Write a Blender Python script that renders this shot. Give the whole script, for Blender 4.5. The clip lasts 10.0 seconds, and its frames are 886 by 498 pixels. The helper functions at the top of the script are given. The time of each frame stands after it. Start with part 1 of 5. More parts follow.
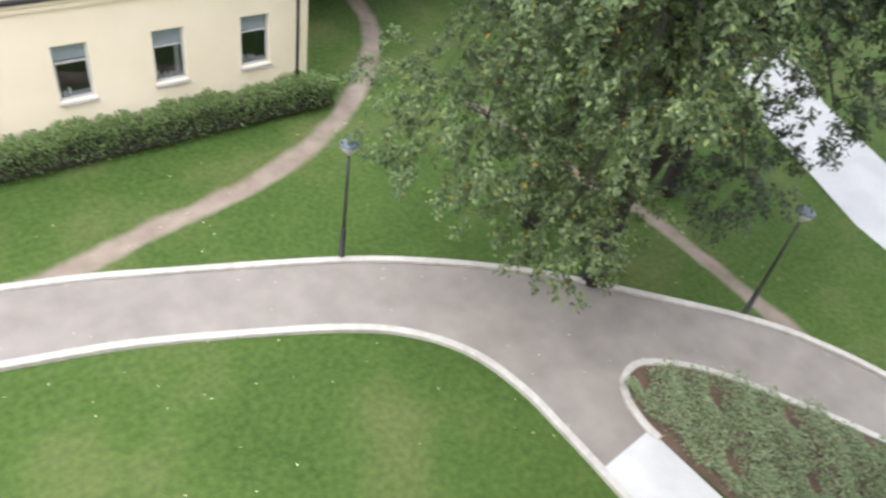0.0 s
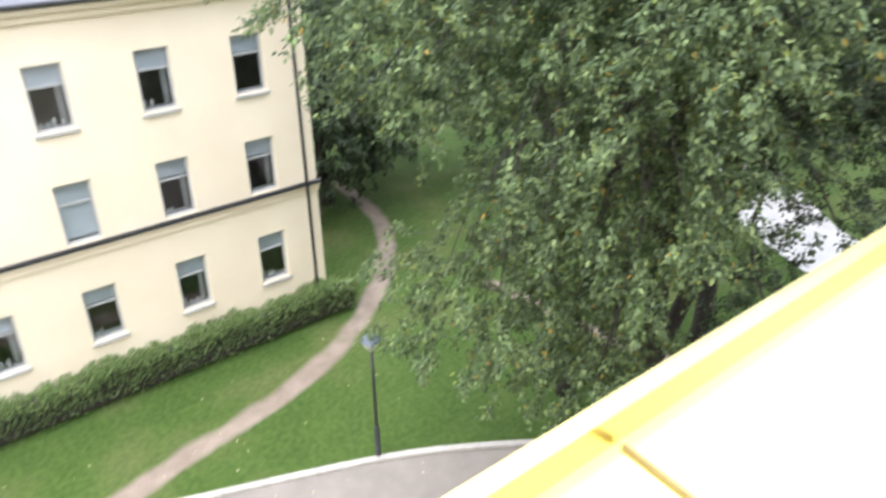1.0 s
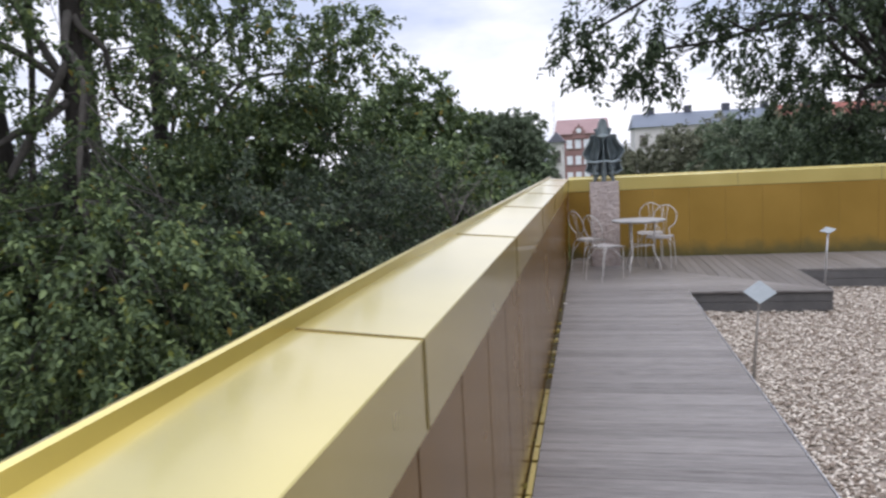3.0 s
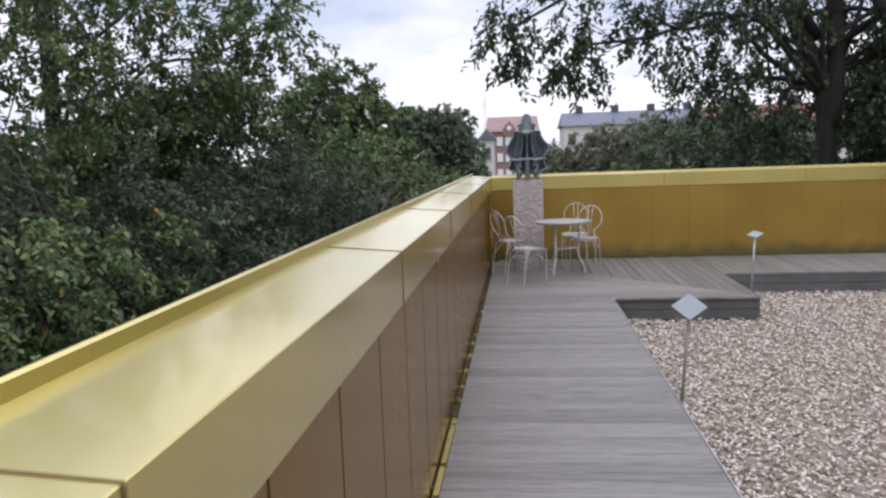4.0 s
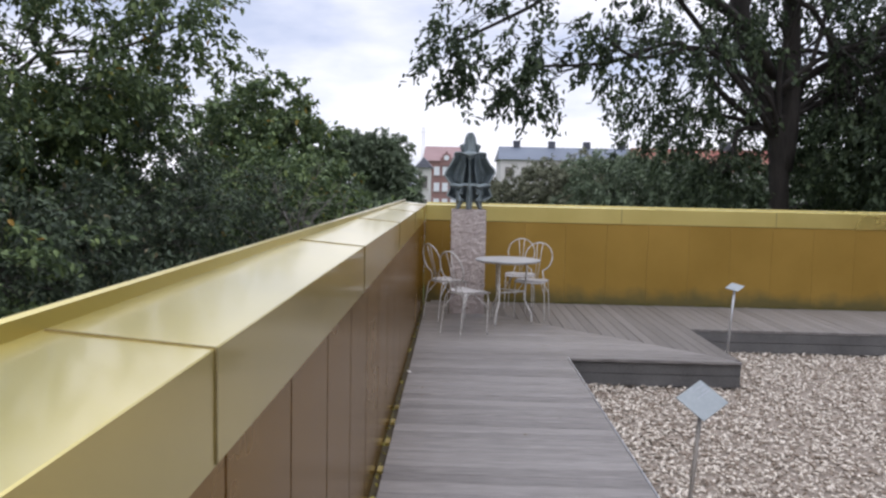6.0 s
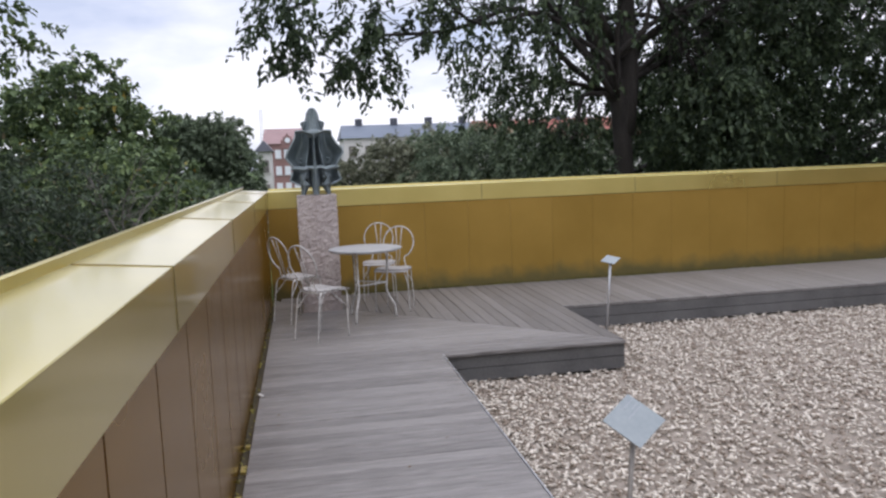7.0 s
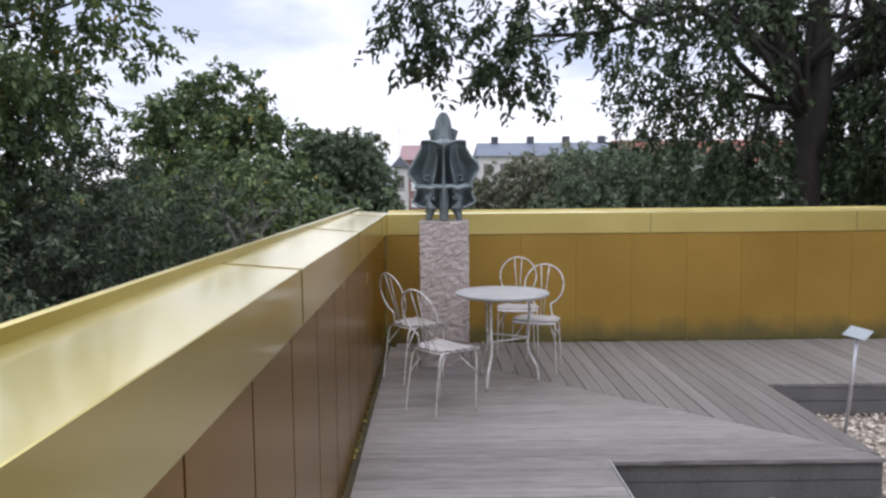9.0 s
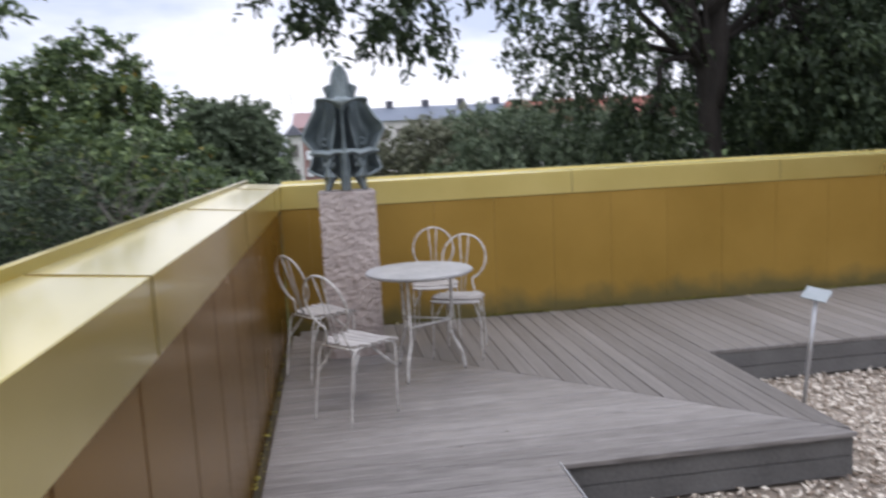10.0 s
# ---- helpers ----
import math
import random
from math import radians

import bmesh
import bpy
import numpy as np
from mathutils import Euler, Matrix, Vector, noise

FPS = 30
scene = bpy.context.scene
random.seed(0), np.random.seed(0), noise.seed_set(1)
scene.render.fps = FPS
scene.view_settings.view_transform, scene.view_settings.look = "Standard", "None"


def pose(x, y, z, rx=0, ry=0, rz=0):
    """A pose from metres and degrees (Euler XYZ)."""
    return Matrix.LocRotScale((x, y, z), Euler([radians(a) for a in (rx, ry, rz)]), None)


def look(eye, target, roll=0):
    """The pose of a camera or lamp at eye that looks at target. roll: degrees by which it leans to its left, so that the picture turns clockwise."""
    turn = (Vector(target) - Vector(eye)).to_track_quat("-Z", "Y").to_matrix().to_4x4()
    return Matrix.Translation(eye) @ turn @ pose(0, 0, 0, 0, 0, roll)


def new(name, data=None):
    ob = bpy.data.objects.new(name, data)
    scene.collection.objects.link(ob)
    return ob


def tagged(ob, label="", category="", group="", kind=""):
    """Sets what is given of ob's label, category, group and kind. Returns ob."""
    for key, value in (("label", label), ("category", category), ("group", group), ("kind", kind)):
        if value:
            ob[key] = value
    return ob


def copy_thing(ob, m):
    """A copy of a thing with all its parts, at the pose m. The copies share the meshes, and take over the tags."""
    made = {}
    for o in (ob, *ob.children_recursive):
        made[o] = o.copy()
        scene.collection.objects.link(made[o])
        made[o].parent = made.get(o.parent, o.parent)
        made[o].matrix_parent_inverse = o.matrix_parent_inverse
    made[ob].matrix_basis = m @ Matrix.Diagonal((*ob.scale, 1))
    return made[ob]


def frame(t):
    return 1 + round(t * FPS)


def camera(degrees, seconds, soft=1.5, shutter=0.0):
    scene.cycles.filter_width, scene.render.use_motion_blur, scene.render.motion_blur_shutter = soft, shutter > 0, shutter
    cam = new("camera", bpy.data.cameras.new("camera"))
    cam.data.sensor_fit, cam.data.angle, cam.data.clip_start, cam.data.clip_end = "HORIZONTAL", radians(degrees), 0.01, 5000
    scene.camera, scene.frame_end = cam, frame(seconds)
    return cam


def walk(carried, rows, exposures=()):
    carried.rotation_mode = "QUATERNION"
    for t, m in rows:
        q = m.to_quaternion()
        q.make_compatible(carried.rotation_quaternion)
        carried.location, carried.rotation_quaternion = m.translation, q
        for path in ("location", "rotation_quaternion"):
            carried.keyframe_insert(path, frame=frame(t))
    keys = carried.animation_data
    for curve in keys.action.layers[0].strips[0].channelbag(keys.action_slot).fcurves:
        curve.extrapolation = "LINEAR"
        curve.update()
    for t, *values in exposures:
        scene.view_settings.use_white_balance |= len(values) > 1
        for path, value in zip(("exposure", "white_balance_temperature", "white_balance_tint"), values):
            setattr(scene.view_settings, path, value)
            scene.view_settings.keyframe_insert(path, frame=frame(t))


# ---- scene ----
cam = camera(61.2, 10.0, soft=2.4, shutter=0.3)
PATH = [
    (0, (0.722, 0.008, 1.721), (1.747, 1.096, 0.393), 11.0),
    (0.5, (0.793, -0.125, 1.802), (1.665, 1.18, 0.562), 2.6),
    (1, (0.937, -0.285, 1.715), (2.033, 1.105, 0.784), -0.7),
    (1.5, (0.979, -0.377, 1.684), (2.435, 0.779, 0.946), -3.8),
    (2, (1.087, -0.442, 1.695), (2.891, 0.288, 1.233), -2.8),
    (2.5, (1.474, -0.549, 1.659), (3.372, 0.025, 1.399), -3.1),
    (3, (1.846, -0.659, 1.645), (3.794, -0.268, 1.417), -2.9),
    (4.5, (2.977, -0.771, 1.612), (4.954, -0.601, 1.367), -1.1),
    (5, (3.375, -0.708, 1.57), (5.359, -0.588, 1.351), 0.3),
    (6.5, (4.607, -0.697, 1.558), (6.6, -0.774, 1.407), 0.8),
    (7, (5.066, -0.697, 1.564), (7.019, -1.06, 1.331), -2.1),
    (7.5, (5.491, -0.778, 1.561), (7.471, -0.97, 1.352), -2.2),
    (8, (5.933, -0.779, 1.539), (7.906, -0.981, 1.281), 0.1),
    (8.5, (6.35, -0.745, 1.573), (8.325, -0.921, 1.306), -1.2),
    (9, (6.802, -0.781, 1.581), (8.795, -0.801, 1.404), -0.5),
    (9.5, (7.165, -0.779, 1.574), (9.157, -0.759, 1.39), -0.7),
    (10, (7.573, -0.756, 1.559), (9.534, -1.035, 1.284), -2.8),

]
walk(cam, [(t, look(eye, target, roll)) for t, eye, target, roll in PATH],
     [(t, stops, 6350 if t < 1.8 else 6150, 14 if t < 1.8 else 17) for t, stops in ((0.0, 1.67), (0.5, 1.75), (1.0, 1.9), (1.5, 1.8), (2.0, 0.88), (2.5, 0.38), (4.3, 0.17), (7.5, 0.19), (8.5, 0.3), (9.0, 0.33), (10.0, 0.33))])

# ---- world and sun: bright overcast with thin grey-blue cloud ----
world = bpy.data.worlds.new("overcast_sky")
scene.world = world
world.use_nodes = True
wn, wl = world.node_tree.nodes, world.node_tree.links
wn.clear()
w_out = wn.new("ShaderNodeOutputWorld")
w_bg = wn.new("ShaderNodeBackground")
w_sky = wn.new("ShaderNodeTexSky")
w_sky.sky_type, w_sky.sun_disc = "NISHITA", False
w_sky.sun_elevation, w_sky.sun_rotation = radians(58), radians(263)
w_scale = wn.new("ShaderNodeVectorMath")
w_scale.operation = "SCALE"
w_scale.inputs["Scale"].default_value = 0.13
wl.new(w_sky.outputs["Color"], w_scale.inputs[0])
w_co = wn.new("ShaderNodeTexCoord")
w_map = wn.new("ShaderNodeMapping")
w_map.inputs["Scale"].default_value = (1.0, 1.6, 4.5)
w_map.inputs["Location"].default_value = (0.35, 0.2, 0.1)
wl.new(w_co.outputs["Generated"], w_map.inputs[0])
w_noise = wn.new("ShaderNodeTexNoise")
w_noise.inputs["Scale"].default_value, w_noise.inputs["Detail"].default_value = 1.7, 7.0
w_noise.inputs["Roughness"].default_value = 0.52
wl.new(w_map.outputs[0], w_noise.inputs["Vector"])
w_ramp = wn.new("ShaderNodeValToRGB")
w_ramp.color_ramp.elements[0].position, w_ramp.color_ramp.elements[0].color = 0.36, (0.58, 0.64, 0.76, 1)
w_ramp.color_ramp.elements[1].position, w_ramp.color_ramp.elements[1].color = 0.57, (1.04, 1.04, 1.05, 1)
wl.new(w_noise.outputs["Fac"], w_ramp.inputs[0])
w_mix = wn.new("ShaderNodeMix")
w_mix.data_type = "RGBA"
w_mix.inputs["Factor"].default_value = 0.9
wl.new(w_scale.outputs[0], w_mix.inputs["A"])
wl.new(w_ramp.outputs[0], w_mix.inputs["B"])
w_sep, w_zen = wn.new("ShaderNodeSeparateXYZ"), wn.new("ShaderNodeMapRange")
w_zen.interpolation_type = "SMOOTHSTEP"
w_zen.inputs["From Min"].default_value, w_zen.inputs["From Max"].default_value = 0.22, 1.0
w_zen.inputs["To Min"].default_value, w_zen.inputs["To Max"].default_value = 1.0, 2.0
wl.new(w_co.outputs["Generated"], w_sep.inputs[0])
wl.new(w_sep.outputs["Z"], w_zen.inputs["Value"])
wl.new(w_mix.outputs["Result"], w_bg.inputs["Color"])
wl.new(w_zen.outputs[0], w_bg.inputs["Strength"])
wl.new(w_bg.outputs[0], w_out.inputs[0])

sun = new("sun", bpy.data.lights.new("sun", "SUN"))
sun.data.energy, sun.data.angle, sun.data.color = 0.6, radians(25), (1.0, 0.96, 0.9)
sun.matrix_world = look((0, 0, 0), (0.52, 0.06, -0.85))


# ---- materials ----
def material(name, dark, light, rough=0.7, metal=0.0, scale=4.0, fine=60.0, bump=0.2, stretch=(1, 1, 1),
             fine_mix=0.35, by_object=0.0, island=0.0, spec=0.5, rough_var=0.1, bump_dist=0.01, coat=0.0, lo=0.28, hi=0.72):
    """A surface whose colour varies at two scales, with fine relief; by_object and island vary it from piece to piece."""
    m = bpy.data.materials.new(name)
    m.use_nodes = True
    n, l = m.node_tree.nodes, m.node_tree.links
    p = n["Principled BSDF"]
    co, mp = n.new("ShaderNodeTexCoord"), n.new("ShaderNodeMapping")
    mp.inputs["Scale"].default_value = stretch
    l.new(co.outputs["Object"], mp.inputs[0])
    a, b = n.new("ShaderNodeTexNoise"), n.new("ShaderNodeTexNoise")
    a.inputs["Scale"].default_value, a.inputs["Detail"].default_value = scale, 4.0
    b.inputs["Scale"].default_value, b.inputs["Detail"].default_value = fine, 3.0
    l.new(mp.outputs[0], a.inputs["Vector"])
    l.new(mp.outputs[0], b.inputs["Vector"])
    mx = n.new("ShaderNodeMix")
    mx.inputs["Factor"].default_value = fine_mix
    l.new(a.outputs["Fac"], mx.inputs["A"])
    l.new(b.outputs["Fac"], mx.inputs["B"])
    fac = mx.outputs["Result"]
    if by_object or island:
        src = n.new("ShaderNodeObjectInfo") if by_object else n.new("ShaderNodeNewGeometry")
        rnd = src.outputs["Random"] if by_object else src.outputs["Random Per Island"]
        ma, mb = n.new("ShaderNodeMath"), n.new("ShaderNodeMath")
        ma.operation, mb.operation = "MULTIPLY_ADD", "ADD"
        ma.inputs[1].default_value, ma.inputs[2].default_value = by_object or island, -0.5 * (by_object or island)
        l.new(rnd, ma.inputs[0])
        l.new(ma.outputs[0], mb.inputs[0])
        l.new(fac, mb.inputs[1])
        fac = mb.outputs[0]
    r = n.new("ShaderNodeValToRGB")
    r.color_ramp.elements[0].position, r.color_ramp.elements[0].color = lo, (*dark, 1)
    r.color_ramp.elements[1].position, r.color_ramp.elements[1].color = hi, (*light, 1)
    l.new(fac, r.inputs[0])
    l.new(r.outputs[0], p.inputs["Base Color"])
    rr = n.new("ShaderNodeMath")
    rr.operation = "MULTIPLY_ADD"
    rr.inputs[1].default_value, rr.inputs[2].default_value = rough_var, rough - rough_var / 2
    l.new(a.outputs["Fac"], rr.inputs[0])
    l.new(rr.outputs[0], p.inputs["Roughness"])
    p.inputs["Metallic"].default_value = metal
    p.inputs["Specular IOR Level"].default_value = spec
    p.inputs["Coat Weight"].default_value, p.inputs["Coat Roughness"].default_value = coat, 0.09
    if bump:
        bp = n.new("ShaderNodeBump")
        bp.inputs["Strength"].default_value, bp.inputs["Distance"].default_value = bump, bump_dist
        l.new(b.outputs["Fac"], bp.inputs["Height"])
        l.new(bp.outputs[0], p.inputs["Normal"])
    return m


def leaf_material(name, stops, glow=0.5, rough=0.55):
    """Leaves: a colour for each leaf, part of the light passing through."""
    m = bpy.data.materials.new(name)
    m.use_nodes = True
    n, l = m.node_tree.nodes, m.node_tree.links
    p, out = n["Principled BSDF"], n["Material Output"]
    g, r = n.new("ShaderNodeNewGeometry"), n.new("ShaderNodeValToRGB")
    while len(r.color_ramp.elements) < len(stops):
        r.color_ramp.elements.new(0.5)
    for e, (at, col) in zip(r.color_ramp.elements, stops):
        e.position, e.color = at, (*col, 1)
    l.new(g.outputs["Random Per Island"], r.inputs[0])
    l.new(r.outputs[0], p.inputs["Base Color"])
    p.inputs["Roughness"].default_value = rough
    p.inputs["Specular IOR Level"].default_value = 0.22
    t, mx = n.new("ShaderNodeBsdfTranslucent"), n.new("ShaderNodeMixShader")
    l.new(r.outputs[0], t.inputs["Color"])
    mx.inputs[0].default_value = glow
    l.new(p.outputs[0], mx.inputs[1])
    l.new(t.outputs[0], mx.inputs[2])
    l.new(mx.outputs[0], out.inputs[0])
    return m


M_CAP = material("gold_cap_metal", (0.73, 0.62, 0.21), (0.82, 0.70, 0.26), rough=0.29, metal=0.95, scale=1.2, fine=2.4, bump=0.08, coat=0.7, rough_var=0.10)
M_SEAM = material("dull_gold_seam", (0.20, 0.16, 0.07), (0.30, 0.24, 0.10), rough=0.6, metal=0.5, scale=6, fine=40, bump=0.0)
M_PANEL = material("gold_brown_panel", (0.262, 0.138, 0.013), (0.335, 0.184, 0.020), rough=0.26, metal=0.80, scale=1.5, fine=30, bump=0.0, fine_mix=0.08, by_object=0.07, coat=0.04)
M_DECK = material("weathered_grey_deck_board", (0.104, 0.096, 0.090), (0.262, 0.247, 0.233), rough=0.5, scale=2.2, fine=11, bump=0.4, stretch=(15, 0.5, 6), by_object=0.12, bump_dist=0.004, fine_mix=0.62, lo=0.36, hi=0.66)
# weathered boards laid crosswise; their weaker sheen is painted as a darker colour
M_DECK_TURNED = material("weathered_deck_board_turned_low_sheen", (0.088, 0.080, 0.072), (0.192, 0.178, 0.164), rough=0.6, scale=2.2, fine=14, bump=0.3, stretch=(0.5, 15, 6), by_object=0.2, bump_dist=0.003, fine_mix=0.45)
M_DECK_STRIP = material("pale_weathered_strip_board", (0.102, 0.094, 0.087), (0.202, 0.190, 0.178), rough=0.55, scale=2.2, fine=14, bump=0.3, stretch=(0.5, 15, 6), by_object=0.2, bump_dist=0.003, fine_mix=0.45)
M_FASCIA = material("dark_wet_timber", (0.055, 0.054, 0.053), (0.135, 0.132, 0.128), rough=0.7, scale=3, fine=50, bump=0.3)
M_GRAVELBED = material("gravel_bed", (0.17, 0.14, 0.11), (0.38, 0.33, 0.27), rough=0.9, scale=30, fine=90, bump=0.6)
M_PEBBLE = material("pale_river_pebble", (0.235, 0.185, 0.138), (0.70, 0.64, 0.545), rough=0.75, scale=20, fine=120, bump=0.1, island=0.75, fine_mix=0.5)
M_GRANITE = material("rough_pink_grey_granite", (0.26, 0.22, 0.205), (0.50, 0.44, 0.41), rough=0.85, scale=9, fine=110, bump=0.7, bump_dist=0.012, fine_mix=0.55)
M_BRONZE = material("green_bronze", (0.10, 0.128, 0.136), (0.255, 0.305, 0.318), rough=0.5, metal=0.25, scale=7, fine=60, bump=0.2)
# worn paint; light tone raised so the colour also carries the bars' highlights
M_IRON = material("worn_white_painted_iron", (0.17, 0.165, 0.155), (0.74, 0.73, 0.70), rough=0.4, scale=25, fine=140, bump=0.1)
M_SLAT = material("weathered_pale_wood_slat", (0.22, 0.208, 0.196), (0.43, 0.41, 0.39), rough=0.6, scale=8, fine=70, bump=0.3, by_object=0.2)
M_TABLETOP = material("grey_weathered_tabletop", (0.20, 0.205, 0.21), (0.40, 0.40, 0.395), rough=0.45, scale=5, fine=30, bump=0.1)
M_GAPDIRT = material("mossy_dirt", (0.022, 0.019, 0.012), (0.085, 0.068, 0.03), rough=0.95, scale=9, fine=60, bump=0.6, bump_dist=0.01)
M_STEEL = material("brushed_steel", (0.42, 0.43, 0.44), (0.62, 0.63, 0.64), rough=0.4, metal=0.8, scale=8, fine=90, bump=0.05)
M_POLE = material("dull_brown_steel_pole", (0.17, 0.155, 0.135), (0.30, 0.28, 0.25), rough=0.5, metal=0.3, scale=8, fine=60, bump=0.05)
M_PLATE = material("pale_sign_plate", (0.185, 0.215, 0.22), (0.27, 0.30, 0.302), rough=0.3, scale=5, fine=60, bump=0.0)
M_INK = material("grey_lettering", (0.24, 0.26, 0.28), (0.32, 0.34, 0.36), rough=0.6, bump=0.0)
M_PLASTER = material("cream_plaster", (0.74, 0.64, 0.48), (0.84, 0.745, 0.585), rough=0.9, scale=0.6, fine=40, bump=0.15)
M_STONETRIM = material("grey_stone_trim", (0.34, 0.33, 0.31), (0.50, 0.49, 0.46), rough=0.8, scale=4, fine=60, bump=0.2)
M_DARKMETAL = material("black_painted_metal", (0.02, 0.022, 0.025), (0.055, 0.055, 0.06), rough=0.45, metal=0.3, scale=6, fine=80, bump=0.05)
M_SLATE = material("dark_sheet_roof", (0.035, 0.04, 0.055), (0.08, 0.085, 0.105), rough=0.5, scale=1.0, fine=30, bump=0.1)
M_WINFRAME = material("grey_window_frame", (0.40, 0.41, 0.40), (0.55, 0.56, 0.55), rough=0.55, scale=6, fine=80, bump=0.05)
# roller blinds, and far panes whose sky reflection is painted as this pale tone
M_BLIND_AND_SKY_PANE = material("pale_blind_and_sky_pane", (0.60, 0.63, 0.66), (0.74, 0.76, 0.78), rough=0.8, scale=3, fine=60, bump=0.05)
# dark colour that stands in for the shade inside rooms
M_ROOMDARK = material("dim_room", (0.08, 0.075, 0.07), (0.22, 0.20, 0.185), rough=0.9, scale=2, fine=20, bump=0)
M_ASPHALT = material("pinkish_worn_asphalt", (0.168, 0.152, 0.134), (0.245, 0.224, 0.198), rough=0.9, scale=1.5, fine=60, bump=0.3, fine_mix=0.2)
M_KERB = material("pale_granite_kerb", (0.31, 0.298, 0.268), (0.47, 0.453, 0.41), rough=0.85, scale=5, fine=70, bump=0.3, by_object=0.15)
M_CONCRETE = material("pale_concrete", (0.36, 0.365, 0.36), (0.50, 0.505, 0.495), rough=0.85, scale=1.0, fine=40, bump=0.15)
M_SOIL = material("brown_soil", (0.06, 0.04, 0.028), (0.15, 0.10, 0.07), rough=0.95, scale=3, fine=50, bump=0.6, bump_dist=0.03)
M_BARK = material("dark_grey_bark", (0.015, 0.013, 0.011), (0.05, 0.043, 0.037), rough=0.9, scale=6, fine=40, bump=0.8, stretch=(1, 1, 0.25), bump_dist=0.03)
M_TWIG = material("pale_grey_twig_bark", (0.04, 0.036, 0.031), (0.115, 0.106, 0.094), rough=0.9, scale=5, fine=40, bump=0.5, bump_dist=0.02)
# roof tile and brick below are muted, distance haze painted into them
M_PINKROOF = material("hazed_pinkish_roof_tile", (0.25, 0.165, 0.16), (0.33, 0.225, 0.22), rough=0.85, scale=0.4, fine=8, bump=0.2)
M_BRICK = material("hazed_red_brick_facade", (0.22, 0.125, 0.115), (0.30, 0.18, 0.165), rough=0.9, scale=0.3, fine=6, bump=0.1)
M_WHITEWALL = material("off_white_facade", (0.50, 0.485, 0.46), (0.62, 0.605, 0.58), rough=0.9, scale=0.3, fine=8, bump=0.1)
M_REDROOF = material("orange_red_roof_tile", (0.22, 0.075, 0.055), (0.30, 0.11, 0.08), rough=0.8, scale=0.5, fine=10, bump=0.2)
# blue-grey lightened: far haze and sky sheen are in the colour
M_BLUEROOF = material("blue_grey_sheet_roof_hazed", (0.09, 0.11, 0.145), (0.14, 0.17, 0.21), rough=0.6, scale=0.3, fine=8, bump=0.1)

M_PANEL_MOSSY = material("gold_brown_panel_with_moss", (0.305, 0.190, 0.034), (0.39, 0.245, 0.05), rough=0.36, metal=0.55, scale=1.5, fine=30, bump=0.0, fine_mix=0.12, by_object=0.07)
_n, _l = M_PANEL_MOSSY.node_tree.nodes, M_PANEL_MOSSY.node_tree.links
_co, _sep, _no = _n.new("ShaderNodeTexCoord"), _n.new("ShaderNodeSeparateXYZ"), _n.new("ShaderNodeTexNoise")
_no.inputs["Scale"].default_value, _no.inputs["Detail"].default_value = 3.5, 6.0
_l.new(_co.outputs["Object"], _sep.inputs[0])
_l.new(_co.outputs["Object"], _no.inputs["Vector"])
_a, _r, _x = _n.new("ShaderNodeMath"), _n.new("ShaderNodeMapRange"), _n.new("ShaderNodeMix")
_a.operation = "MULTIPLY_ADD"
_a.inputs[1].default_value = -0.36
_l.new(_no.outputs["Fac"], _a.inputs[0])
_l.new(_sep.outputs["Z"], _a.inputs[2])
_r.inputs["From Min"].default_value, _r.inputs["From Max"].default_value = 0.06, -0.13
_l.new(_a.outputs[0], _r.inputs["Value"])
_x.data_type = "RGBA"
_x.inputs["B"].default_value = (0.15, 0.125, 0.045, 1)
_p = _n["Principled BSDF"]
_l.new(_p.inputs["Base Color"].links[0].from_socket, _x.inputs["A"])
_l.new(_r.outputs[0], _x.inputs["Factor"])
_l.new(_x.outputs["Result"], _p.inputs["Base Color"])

G_DARK, G_MID, G_LIGHT = (0.055, 0.083, 0.043), (0.114, 0.162, 0.074), (0.205, 0.272, 0.112)
M_LEAF = leaf_material("elm_leaves", [(0.0, G_DARK), (0.5, G_MID), (0.93, G_LIGHT), (0.985, (0.17, 0.20, 0.04)), (1.0, (0.40, 0.23, 0.05))], 0.28)
# darker copy of the elm leaves, shade put into the colour
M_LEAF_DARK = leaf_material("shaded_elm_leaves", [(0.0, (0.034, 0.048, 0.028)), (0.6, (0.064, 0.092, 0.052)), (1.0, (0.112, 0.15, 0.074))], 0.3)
# grey-green leaves with the deep shade under the canopy put into their colour
M_LEAF_CANOPY_SHADE = leaf_material("canopy_shaded_leaves", [(0.0, (0.040, 0.056, 0.038)), (0.55, (0.072, 0.098, 0.062)), (0.95, (0.125, 0.165, 0.095)), (1.0, (0.15, 0.12, 0.07))], 0.22)
# far foliage, paler and greyer: distance haze mixed into both leaf colours
M_LEAF_FAR_HAZE = leaf_material("hazed_distant_leaves", [(0.0, (0.09, 0.118, 0.078)), (0.6, (0.155, 0.20, 0.125)), (1.0, (0.225, 0.28, 0.17))], 0.3)
M_LEAF_GREY_HAZE = leaf_material("hazed_grey_green_leaves", [(0.0, (0.12, 0.132, 0.088)), (0.6, (0.20, 0.215, 0.14)), (1.0, (0.28, 0.275, 0.19))], 0.3)
M_HEDGE = leaf_material("hedge_leaves", [(0.0, (0.11, 0.175, 0.06)), (0.6, (0.20, 0.29, 0.105)), (1.0, (0.30, 0.39, 0.16))], 0.35)
M_SHRUB = leaf_material("silvery_bed_leaves", [(0.0, (0.14, 0.19, 0.09)), (0.5, (0.23, 0.31, 0.16)), (0.85, (0.31, 0.39, 0.24)), (1.0, (0.36, 0.32, 0.22))], 0.25)


